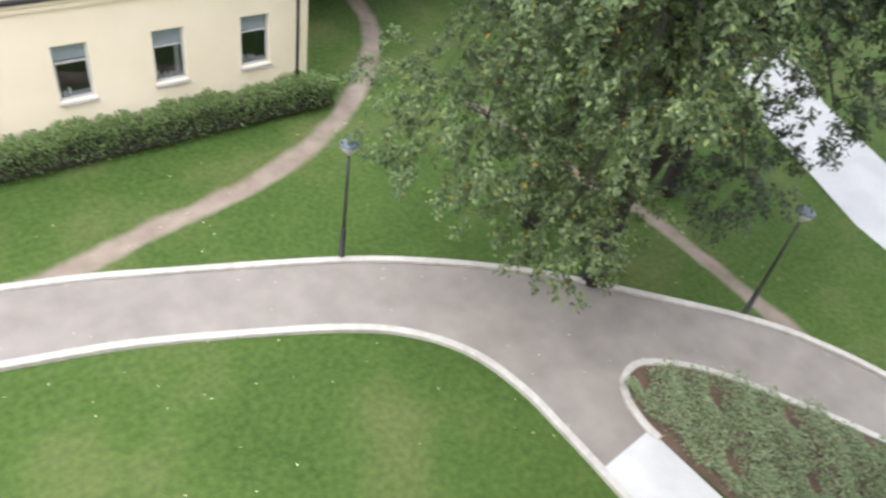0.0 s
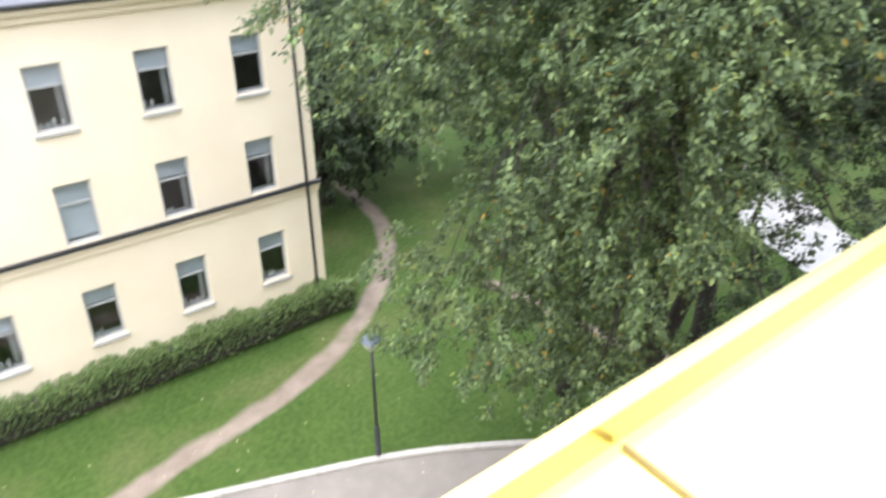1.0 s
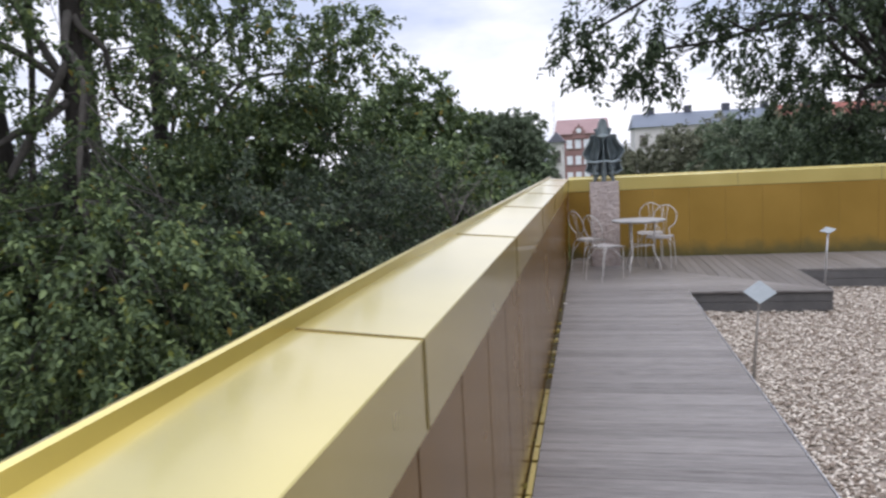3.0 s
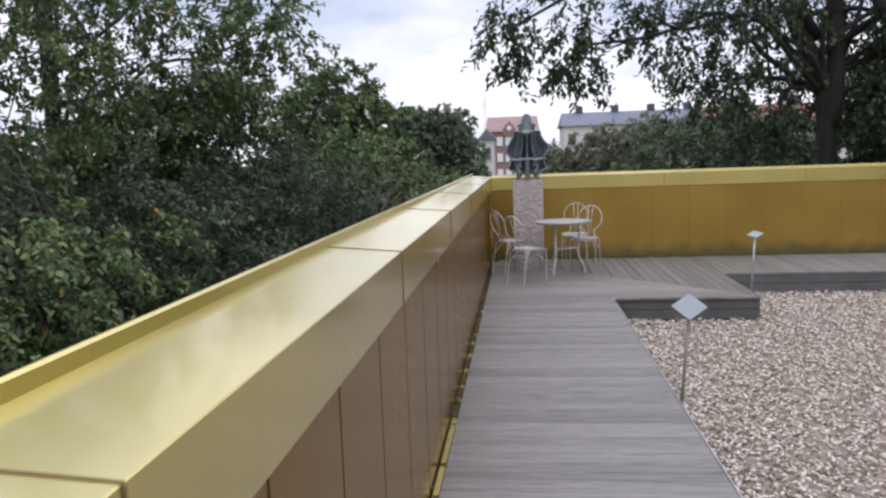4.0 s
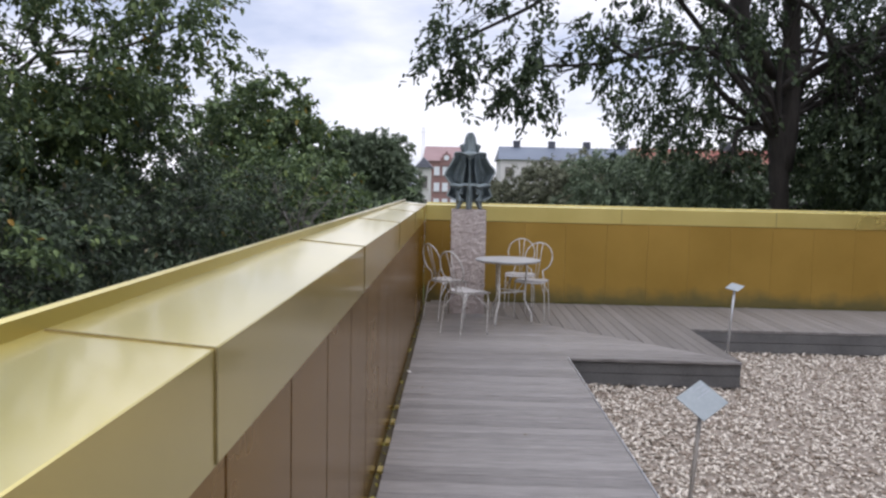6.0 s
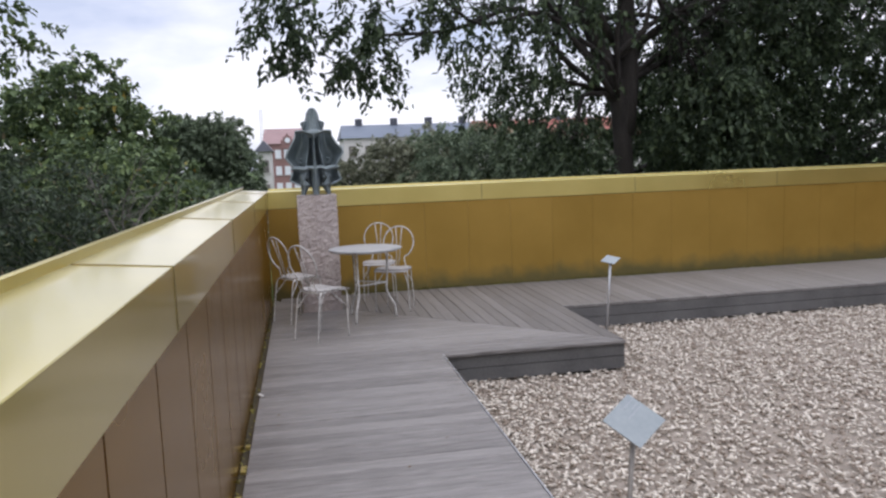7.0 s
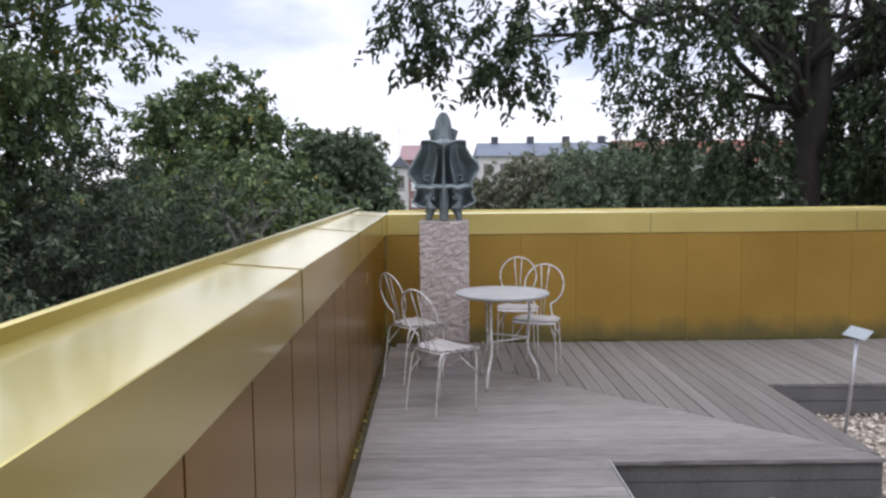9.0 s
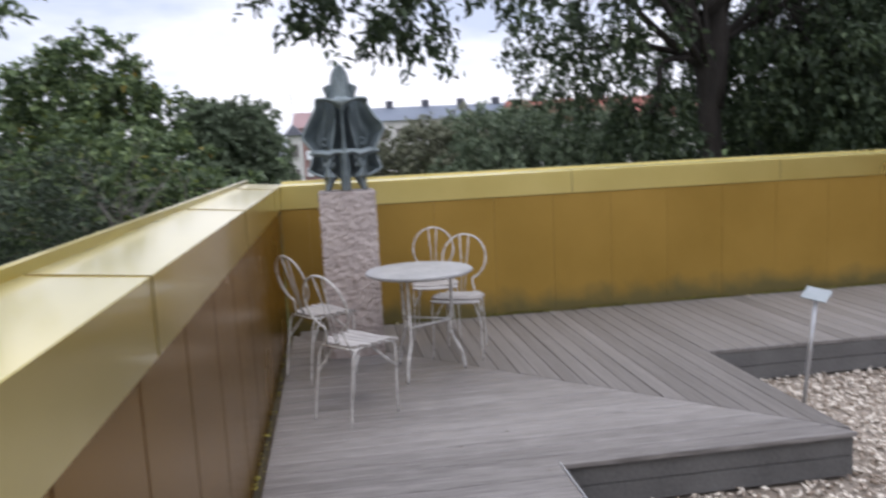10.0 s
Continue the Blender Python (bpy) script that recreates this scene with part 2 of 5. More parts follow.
# ---- mesh helpers ----
def part(name, bm, mat, parent=None, label=""):
    """Links a bmesh as one mesh object, under a thing or a part when given."""
    me = bpy.data.meshes.new(name)
    bm.to_mesh(me)
    bm.free()
    me.materials.append(mat)
    ob = new(name, me)
    if parent:
        ob.parent = parent
    if label:
        ob["label"] = label
    return ob


def box(bm, x0, x1, y0, y1, z0, z1, bevel=0.0, m=None):
    at = Matrix.Translation(((x0 + x1) / 2, (y0 + y1) / 2, (z0 + z1) / 2)) @ Matrix.Diagonal((x1 - x0, y1 - y0, z1 - z0, 1))
    vs = bmesh.ops.create_cube(bm, size=1.0, matrix=(m or Matrix()) @ at)["verts"]
    if bevel:
        es = list({e for v in vs for e in v.link_edges})
        bmesh.ops.bevel(bm, geom=es, offset=bevel, segments=2, affect="EDGES")
    return bm


def box_bm(*a, **k):
    return box(bmesh.new(), *a, **k)


def tube(bm, pts, radii, seg=8, closed=False):
    """A round bar along pts; radii is one number or one for each point."""
    pts = [Vector(p) for p in pts]
    rs = radii if isinstance(radii, (list, tuple)) else [radii] * len(pts)
    rings, count = [], len(pts)
    up = Vector((0.31, 0.17, 0.93))
    for i, p in enumerate(pts):
        a = pts[i - 1] if (i > 0 or closed) else p
        b = pts[(i + 1) % count] if (i < count - 1 or closed) else p
        d = (b - a).normalized()
        s = d.cross(up)
        if s.length < 0.05:
            s = d.cross(Vector((1, 0, 0)))
        s.normalize()
        up = s.cross(d).normalized()
        rings.append([bm.verts.new(p + rs[i] * (math.cos(t) * s + math.sin(t) * up)) for t in (2 * math.pi * k / seg for k in range(seg))])
    for i in range(count if closed else count - 1):
        r, q = rings[i], rings[(i + 1) % count]
        for k in range(seg):
            f = bm.faces.new((r[k], r[(k + 1) % seg], q[(k + 1) % seg], q[k]))
            f.smooth = True
    if not closed:
        bm.faces.new(rings[0][::-1])
        bm.faces.new(rings[-1])
    return bm


def smooth_line(pts, step):
    """A curve through pts, cut into even steps."""
    p = [Vector(q) for q in pts]
    p = [2 * p[0] - p[1]] + p + [2 * p[-1] - p[-2]]
    out = []
    for i in range(1, len(p) - 2):
        n = max(2, int((p[i + 1] - p[i]).length / step))
        for k in range(n):
            t = k / n
            out.append(0.5 * (2 * p[i] + (p[i + 1] - p[i - 1]) * t + (2 * p[i - 1] - 5 * p[i] + 4 * p[i + 1] - p[i + 2]) * t * t
                              + (3 * p[i] - p[i - 1] - 3 * p[i + 1] + p[i + 2]) * t ** 3))
    return out + [p[-2]]


def mesh_from(name, verts, faces, mat, parent=None, smooth=False):
    """A mesh from numpy arrays: verts (n, 3), faces (m, k)."""
    me = bpy.data.meshes.new(name)
    m, k = faces.shape
    me.vertices.add(len(verts))
    me.vertices.foreach_set("co", verts.astype(np.float32).ravel())
    me.loops.add(m * k)
    me.loops.foreach_set("vertex_index", faces.astype(np.int32).ravel())
    me.polygons.add(m)
    me.polygons.foreach_set("loop_start", np.arange(0, m * k, k, dtype=np.int32))
    me.update(calc_edges=True)
    if smooth:
        me.polygons.foreach_set("use_smooth", np.ones(m, dtype=bool))
    me.materials.append(mat)
    ob = new(name, me)
    if parent:
        ob.parent = parent
    return ob


def unit(v):
    return v / np.maximum(np.linalg.norm(v, axis=-1, keepdims=True), 1e-9)


def leaves(name, base, along, length, mat, parent, rng, width=0.52):
    """Folded leaves at the places base, pointing along; one object."""
    n = len(base)
    d = unit(along)
    up = unit(np.array([0, 0, 1.0]) + rng.normal(0, 0.30, (n, 3)))
    s = unit(np.cross(d, up))
    nn = np.cross(s, d)
    ln = length * rng.uniform(0.65, 1.25, (n, 1))
    w = ln * width * 0.5
    v = np.empty((n, 6, 3))
    v[:, 0] = base
    v[:, 1] = base + d * ln * 0.32 + s * w + nn * w * 0.35
    v[:, 2] = base + d * ln * 0.70 + s * w * 0.72 + nn * w * 0.2
    v[:, 3] = base + d * ln - nn * ln * 0.12
    v[:, 4] = base + d * ln * 0.70 - s * w * 0.72 + nn * w * 0.2
    v[:, 5] = base + d * ln * 0.32 - s * w + nn * w * 0.35
    i = np.arange(n)[:, None] * 6
    f = np.concatenate([i + np.array([0, 1, 2, 3]), i + np.array([0, 3, 4, 5])])
    return mesh_from(name, v.reshape(-1, 3), f, mat, parent)


def stem(name, label, place):
    e = new(name)
    e.location = place
    return tagged(e, label, "tree", kind="thing")


def tree(place, trunk_top, lobes, seed, label, mat=M_LEAF, leaf=0.11, trunk_r=0.3, per=22, droop=0.6, spray=0.5,
         limb_r=0.11, twig_share=0.25, name="tree", trunk_bend=0.4, shell=0.55, via=None, stems=()):
    """A tree: a tapered trunk, a limb to each lobe of the crown, branches and twigs, and leaves in hanging sprays.
    lobes: centre, radii and the number of sprays."""
    rng = np.random.default_rng(seed)
    thing = stem(name, label, place)
    o = Vector(place)
    top = Vector(trunk_top) - o
    bm = bmesh.new()
    line = [Vector((0, 0, -0.1)), top * 0.12 + Vector((0, 0, 0)), top * 0.5 + Vector((rng.normal(0, trunk_bend), rng.normal(0, trunk_bend), 0)) * 0.5, top]
    if via:
        line = [Vector((0, 0, -0.1))] + [Vector(q) - o for q in via] + [top]
    tl = smooth_line(line, 0.6)
    tube(bm, tl, [trunk_r * (1.35 if i == 0 else 1.0) * (1 - 0.45 * i / len(tl)) for i in range(len(tl))], 10)
    part("trunk", bm, M_BARK, thing)
    for pts, r0, r1 in stems:
        sl = smooth_line([Vector(q) - o for q in pts], 0.5)
        part("stem", tube(bmesh.new(), sl, [r0 + (r1 - r0) * i / len(sl) for i in range(len(sl))], 10), M_BARK, thing)
    all_b, all_d = [], []
    for (c, r, count) in lobes:
        c, r = Vector(c) - o, np.array(r, float)
        # the limb
        start = tl[int(len(tl) * rng.uniform(0.62, 0.97))]
        mid = start.lerp(c, 0.5) + Vector((0, 0, 0.18 * (c - start).length)) + Vector(rng.normal(0, 0.15, 3))
        ll = smooth_line([start, start.lerp(mid, 0.55) + Vector(rng.normal(0, 0.12, 3)), mid, mid.lerp(c, 0.5) + Vector(rng.normal(0, 0.18, 3)), c], 0.4)
        bm = bmesh.new()
        tube(bm, ll, [limb_r * (1 - 0.7 * i / len(ll)) for i in range(len(ll))], 7)
        # spray places: mostly in the outer shell of the lobe
        u = unit(rng.normal(0, 1, (count, 3)))
        rad = np.where(rng.random(count) < shell, rng.uniform(0.78, 1.08, count), rng.random(count) ** 0.5)[:, None]
        lump = 1 + 0.22 * np.sin(u[:, :1] * 5.1 + seed) * np.cos(u[:, 1:2] * 4.3 + 2 * seed) + 0.12 * np.sin(u[:, 2:] * 9 + seed)
        q = np.array(c) + u * rad * lump * r
        # branches and twigs
        n_tw = max(3, int(count * twig_share))
        for k in range(n_tw):
            a = ll[int(len(ll) * rng.uniform(0.45, 0.999))]
            b = Vector(q[k])
            m = a.lerp(b, 0.55) + Vector((0, 0, 0.12 * (b - a).length)) + Vector(rng.normal(0, 0.08, 3))
            tube(bm, [a, m, b], [limb_r * 0.20, limb_r * 0.11, 0.004], 4)
        part("limb", bm, M_TWIG if mat in (M_LEAF, M_LEAF_CANOPY_SHADE) else M_BARK, thing)
        # leaves on each spray
        ax = unit(u * np.array([1, 1, 0.5]) + np.array([0, 0, -droop]) + rng.normal(0, 0.35, (count, 3)))
        s = rng.uniform(0, 1, (count, per, 1))
        sp = spray * rng.uniform(0.6, 1.3, (count, 1, 1))
        b = q[:, None] + ax[:, None] * s * sp + rng.normal(0, 0.055, (count, per, 3)) * (spray / 0.5)
        dd = ax[:, None] * 0.7 + rng.normal(0, 0.75, (count, per, 3)) + np.array([0, 0, -0.22])
        all_b.append(b.reshape(-1, 3))
        all_d.append(dd.reshape(-1, 3))
    leaves("crown", np.concatenate(all_b), np.concatenate(all_d), leaf, mat, thing, rng)
    return thing


def setting(name, label, category="structure"):
    return tagged(new(name), label, category, kind="structure")


# ---- ground: one sheet, grass with worn trails ----
GZ = -10.3
TRAILS = [([(-1.2, 12.9), (1.9, 12.9), (4.2, 13.45), (6.9, 14.03), (9.3, 15.0), (11.1, 16.3), (12.8, 17.95), (14.7, 21.0), (15.6, 26.0)], 0.32),
          ([(15.85, 3.4), (15.9, 5.5), (15.92, 7.2), (15.8, 8.7), (15.2, 11.5), (14.8, 15.0)], 0.26)]


def ground_sheet():
    def axis(a, b, step):
        far = [step * 1.35 ** k for k in range(1, 40)]
        out = np.arange(a, b, step).tolist()
        lo, hi = a, b
        left, right = [], []
        for g in far:
            if lo > -1800:
                lo -= g * 1.5
                left.append(lo)
            if hi < 1800:
                hi += g * 1.5
                right.append(hi)
        return np.array(left[::-1] + out + right)
    xs, ys = axis(-6, 30, 0.16), axis(-1, 27, 0.16)
    X, Y = np.meshgrid(xs, ys, indexing="ij")
    near = (np.abs(X - 12) < 20) & (np.abs(Y - 13) < 16)
    Z = GZ + np.where(near, 0.008 * np.sin(X * 0.9 + Y * 0.4) + 0.006 * np.sin(Y * 1.7 - X * 0.6), 0)
    wear = np.zeros_like(X)
    for line, half in TRAILS:
        for p in smooth_line([(x, y, 0) for x, y in line], 0.07):
            d = np.hypot(X - p.x, Y - p.y)
            wear = np.maximum(wear, np.clip(1.55 - d / half, 0, 1))
    Z = Z - 0.03 * wear
    nx, ny = X.shape
    idx = np.arange(nx * ny).reshape(nx, ny)
    f = np.stack([idx[:-1, :-1], idx[1:, :-1], idx[1:, 1:], idx[:-1, 1:]], -1).reshape(-1, 4)
    m = bpy.data.materials.new("park_grass")
    m.use_nodes = True
    n, l = m.node_tree.nodes, m.node_tree.links
    p = n["Principled BSDF"]
    co = n.new("ShaderNodeTexCoord")

    def noise_node(scale, detail=4.0):
        t = n.new("ShaderNodeTexNoise")
        t.inputs["Scale"].default_value, t.inputs["Detail"].default_value = scale, detail
        l.new(co.outputs["Object"], t.inputs["Vector"])
        return t.outputs["Fac"]

    def ramp(src, stops):
        r = n.new("ShaderNodeValToRGB")
        while len(r.color_ramp.elements) < len(stops):
            r.color_ramp.elements.new(0.5)
        for e, (at, col) in zip(r.color_ramp.elements, stops):
            e.position, e.color = at, (*col, 1)
        l.new(src, r.inputs[0])
        return r.outputs[0]

    def blend(fac, a, b):
        x = n.new("ShaderNodeMix")
        x.data_type = "RGBA"
        if isinstance(fac, float):
            x.inputs["Factor"].default_value = fac
        else:
            l.new(fac, x.inputs["Factor"])
        l.new(a, x.inputs["A"])
        l.new(b, x.inputs["B"])
        return x.outputs["Result"]
    big = ramp(noise_node(0.42, 9.0), [(0.30, (0.026, 0.060, 0.010)), (0.5, (0.046, 0.087, 0.017)), (0.68, (0.112, 0.123, 0.048))])
    fine = ramp(noise_node(7.0, 10.0), [(0.3, (0.025, 0.056, 0.009)), (0.7, (0.087, 0.132, 0.030))])
    grass = blend(0.5, big, fine)
    dirt = ramp(noise_node(1.6, 8.0), [(0.3, (0.185, 0.148, 0.118)), (0.7, (0.275, 0.228, 0.185))])
    at = n.new("ShaderNodeAttribute")
    at.attribute_name = "wear"
    ad, sb = n.new("ShaderNodeMath"), n.new("ShaderNodeMath")
    ad.operation, sb.operation = "MULTIPLY_ADD", "ADD"
    l.new(noise_node(1.1, 9.0), ad.inputs[0])
    ad.inputs[1].default_value, ad.inputs[2].default_value = 1.1, -0.72
    l.new(at.outputs["Fac"], sb.inputs[0])
    l.new(ad.outputs[0], sb.inputs[1])
    mask = ramp(sb.outputs[0], [(0.15, (0, 0, 0)), (0.75, (1, 1, 1))])
    l.new(blend(mask, grass, dirt), p.inputs["Base Color"])
    p.inputs["Roughness"].default_value = 0.9
    p.inputs["Specular IOR Level"].default_value = 0.2
    bp = n.new("ShaderNodeBump")
    bp.inputs["Strength"].default_value, bp.inputs["Distance"].default_value = 0.6, 0.05
    l.new(noise_node(25.0, 6.0), bp.inputs["Height"])
    l.new(bp.outputs[0], p.inputs["Normal"])
    v = np.stack([X, Y, Z], -1).reshape(-1, 3)
    g = mesh_from("ground", v, f, m, smooth=True)
    a = g.data.attributes.new("wear", "FLOAT", "POINT")
    a.data.foreach_set("value", wear.ravel().astype(np.float32))
    return tagged(g, "short green park grass with worn dirt trails", "lawn", kind="structure")


ground_sheet()

KERB_FAR = [(-14, 16.2), (-8, 15.0), (-4, 14.2), (-1.0, 13.55), (2.2, 12.68), (4.13, 11.98), (7.58, 10.6), (9.42, 9.6), (11.07, 8.45), (12.1, 7.55), (13.55, 6.1), (15.15, 4.4), (15.95, 3.2), (16.6, 1.66), (17.5, -1.5), (18.2, -6)]
KERB_NEAR = [(9.04, 2.6), (9.04, 3.58), (9.02, 4.5), (8.97, 5.6), (8.62, 6.88), (7.78, 7.98), (6.6, 8.78), (4.44, 9.74), (2.6, 10.45), (0.58, 11.0), (-1.1, 11.42), (-4, 12.1), (-8, 12.9), (-14, 14.1)]
ISLAND = [(10.57, 3.3), (10.56, 3.7), (10.72, 4.35), (11.05, 4.74), (11.5, 4.87), (12.0, 4.7), (12.89, 3.93), (13.78, 2.61), (14.84, 0.69), (15.7, -1.8), (16.3, -6)]


def flat(name, pts, z, mat, label, category):
    bm = bmesh.new()
    f = bm.faces.new([bm.verts.new((p[0], p[1], z)) for p in pts])
    bmesh.ops.triangulate(bm, faces=[f])
    bmesh.ops.recalc_face_normals(bm, faces=bm.faces)
    if bm.faces[0:1] and sum(q.normal.z for q in bm.faces) < 0:
        bmesh.ops.reverse_faces(bm, faces=bm.faces)
    return tagged(part(name, bm, mat), label, category, kind="structure")


def curve2(pts, step=0.35):
    return [(p.x, p.y) for p in smooth_line([(x, y, 0) for x, y in pts], step)]


flat("park_path", curve2(KERB_FAR) + curve2(ISLAND[::-1]) + curve2(KERB_NEAR), GZ + 0.03, M_ASPHALT, "curving pinkish grey asphalt park path between pale kerbs", "path")
flat("planting_bed", curve2(ISLAND) + [(12, -6), (10.75, 1.7)], GZ + 0.05, M_SOIL, "brown soil of the planting bed beside the path", "flower bed")
flat("pale_road", [(20.4, -4), (20.9, 3.2), (21.3, 5.2), (24.5, 12.2), (27.5, 15.0), (40, 30), (44, 28), (30.5, 14.2), (26.9, 9.8), (25.4, 6.5), (24.6, 3), (24.2, -4)], GZ + 0.03, M_CONCRETE, "bright pale paved road behind the trees", "road")
flat("entrance_slab", [(9.0, 3.42), (10.56, 3.56), (10.74, 0.02), (8.85, 0.02)], GZ + 0.06, M_CONCRETE, "pale grey concrete slab at the end of the path", "paving")


def kerb(pts, label):
    thing = setting("kerb", label, "kerb")
    line = smooth_line([(x, y, 0) for x, y in pts], 0.22)
    for i in range(0, len(line) - 4, 4):
        bm = bmesh.new()
        rows = []
        for k in range(i, i + 5):
            a, b = line[max(k - 1, 0)], line[min(k + 1, len(line) - 1)]
            d = (b - a).normalized()
            c = line[k] + (d * (0.004 if k == i else -0.004 if k == i + 4 else 0))
            s = Vector((-d.y, d.x, 0)) * 0.085
            rows.append([bm.verts.new(q) for q in (c - s + Vector((0, 0, GZ - 0.1)), c - s + Vector((0, 0, GZ + 0.095)), c - s * 0.85 + Vector((0, 0, GZ + 0.11)),
                                                   c + s * 0.85 + Vector((0, 0, GZ + 0.11)), c + s + Vector((0, 0, GZ + 0.095)), c + s + Vector((0, 0, GZ - 0.1)))])
        for r, q in zip(rows, rows[1:]):
            for k in range(5):
                bm.faces.new((r[k], q[k], q[k + 1], r[k + 1]))
        bm.faces.new(rows[0])
        bm.faces.new(rows[-1][::-1])
        bmesh.ops.recalc_face_normals(bm, faces=bm.faces)
        part("kerb_stone", bm, M_KERB, thing)


kerb(KERB_FAR, "pale granite kerb along the outer side of the path")
kerb(KERB_NEAR, "pale granite kerb round the lawn")
kerb(ISLAND, "pale granite kerb round the planting bed")


# ---- cream building across the lawn ----
def cream_building():
    thing = tagged(new("apartment_building"), "cream plastered three-storey building with a dark ledge and grey windows", "building", kind="thing")
    x0, x1, y0, y1, top = -24.0, 10.12, 16.97, 29.0, -1.0
    cols = [8.18 - 2.275 * k for k in range(0, 14)]
    rows = [(-8.80, -7.36), (-6.13, -4.66), (-3.46, -2.02)]
    # front wall with real openings
    bm = bmesh.new()
    zs = sorted({GZ - 0.2, top, *[z for r in rows for z in r]})
    xs = sorted({x0, x1, *cols, *[c + 0.80 for c in cols]})
    for i in range(len(xs) - 1):
        for k in range(len(zs) - 1):
            cx, cz = (xs[i] + xs[i + 1]) / 2, (zs[k] + zs[k + 1]) / 2
            if any(c < cx < c + 0.80 for c in cols) and any(a < cz < b for a, b in rows):
                continue
            bm.faces.new([bm.verts.new(q) for q in ((xs[i], y0, zs[k]), (xs[i + 1], y0, zs[k]), (xs[i + 1], y0, zs[k + 1]), (xs[i], y0, zs[k + 1]))])
    bmesh.ops.remove_doubles(bm, verts=bm.verts, dist=0.001)
    edges = [e for e in bm.edges if e.is_boundary]
    ext = bmesh.ops.extrude_edge_only(bm, edges=edges)
    for v in [g for g in ext["geom"] if isinstance(g, bmesh.types.BMVert)]:
        v.co.y += 0.28
    bmesh.ops.recalc_face_normals(bm, faces=bm.faces)
    part("wall", bm, M_PLASTER, thing)
    part("wall", box_bm(x1 - 0.28, x1, y0 + 0.283, y1, GZ - 0.2, top), M_PLASTER, thing)
    part("wall", box_bm(x0, x1, y1, y1 + 0.28, GZ - 0.2, top), M_PLASTER, thing)
    # one sheet behind all windows, room shade in its colour
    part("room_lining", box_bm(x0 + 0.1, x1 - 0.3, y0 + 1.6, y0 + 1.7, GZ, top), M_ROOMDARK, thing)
    # ledge and moulding between ground floor and first floor
    bm = bmesh.new()
    box(bm, x0, x1 + 0.06, y0 - 0.10, y0 - 0.003, -6.34, -6.24, 0.02)
    box(bm, x0, x1 + 0.03, y0 - 0.06, y0 - 0.003, -6.48, -6.345, 0.02)
    part("moulding", bm, M_PLASTER, thing)
    part("ledge", box_bm(x0, x1 + 0.09, y0 - 0.15, y0 - 0.003, -6.235, -6.155, 0.01), M_DARKMETAL, thing, "dark metal ledge")
    bm = bmesh.new()
    box(bm, x0, x1 + 0.28, y0 - 0.3, y0 + 0.3, top + 0.004, top + 0.17, 0.04)
    box(bm, x0, x1 + 0.12, y0 - 0.13, y0 - 0.003, top - 0.17, top, 0.03)
    part("cornice", bm, M_PLASTER, thing)
    bm = bmesh.new()
    a, b = top + 0.175, top + 1.3
    ridge = (y0 + y1) / 2
    v = [bm.verts.new(q) for q in ((x0, y0 - 0.36, a), (x1 + 0.34, y0 - 0.36, a), (x1 - 3.0, ridge, b), (x0, ridge, b), (x1 + 0.34, y1 + 0.3, a), (x0, y1 + 0.3, a))]
    for f in ((0, 1, 2, 3), (1, 4, 2), (4, 5, 3, 2), (0, 3, 5), (1, 0, 5, 4)):
        bm.faces.new([v[k] for k in f])
    part("roof", bm, M_SLATE, thing)
    part("gutter", tube(bmesh.new(), [(x0, y0 - 0.38, top + 0.2), (x1 + 0.36, y0 - 0.38, top + 0.2)], 0.06), M_DARKMETAL, thing)
    for px in (9.72, 0.62, -8.5):
        bm = bmesh.new()
        tube(bm, [(px, y0 - 0.36, top + 0.15), (px, y0 - 0.22, top - 0.35), (px, y0 - 0.19, top - 0.8), (px, y0 - 0.19, GZ + 0.1)], 0.045, 8)
        part("downpipe", bm, M_DARKMETAL, thing)
    glass = bpy.data.materials.new("window_glass")
    glass.use_nodes = True
    gp = glass.node_tree.nodes["Principled BSDF"]
    gp.inputs["Base Color"].default_value = (0.75, 0.8, 0.82, 1)
    gp.inputs["Transmission Weight"].default_value, gp.inputs["Roughness"].default_value = 1.0, 0.03
    rng = random.Random(5)
    for c in cols:
        for a, b in rows:
            w = new("window")
            w.parent = thing
            bm = bmesh.new()
            y = y0 + 0.09
            for q in ((c, c + 0.06, a, b), (c + 0.74, c + 0.80, a, b), (c + 0.06, c + 0.74, b - 0.06, b), (c + 0.06, c + 0.74, a, a + 0.06), (c + 0.06, c + 0.74, a + 0.94, a + 0.985)):
                box(bm, q[0] + 0.002, q[1] - 0.002, y, y + 0.07, q[2] + 0.002, q[3] - 0.002, 0.006)
            part("window_frame", bm, M_WINFRAME, w)
            if a != -6.13:
                part("window_sill", box_bm(c - 0.05, c + 0.85, y0 - 0.07, y0 + 0.08, a - 0.075, a - 0.003, 0.01), M_STONETRIM, w)
            bm = bmesh.new()
            box(bm, c + 0.055, c + 0.745, y + 0.030, y + 0.036, a + 0.055, b - 0.055)
            pane = part("pane", bm, glass, w)
            pane.visible_shadow = False
            low = rng.choice((0.36, 0.40, 0.42, 0.38, 0.46, 1.2 if rng.random() < 0.3 else 0.4))
            if abs(c - 3.63) < 0.01 and a == -6.13:
                low = 1.3
            bm = bmesh.new()
            for s in range(9):
                z = b - 0.06 - low * s / 9
                box(bm, c + 0.065, c + 0.735, y + 0.075, y + 0.085, z - low / 9 + 0.002, z, 0.002)
            part("blind", bm, M_BLIND_AND_SKY_PANE, w)
            for s in range(rng.choice((0, 2, 3, 4)) if low < 1 else 0):
                sx, hh = c + 0.14 + 0.15 * s + rng.uniform(-0.03, 0.03), rng.uniform(0.10, 0.2)
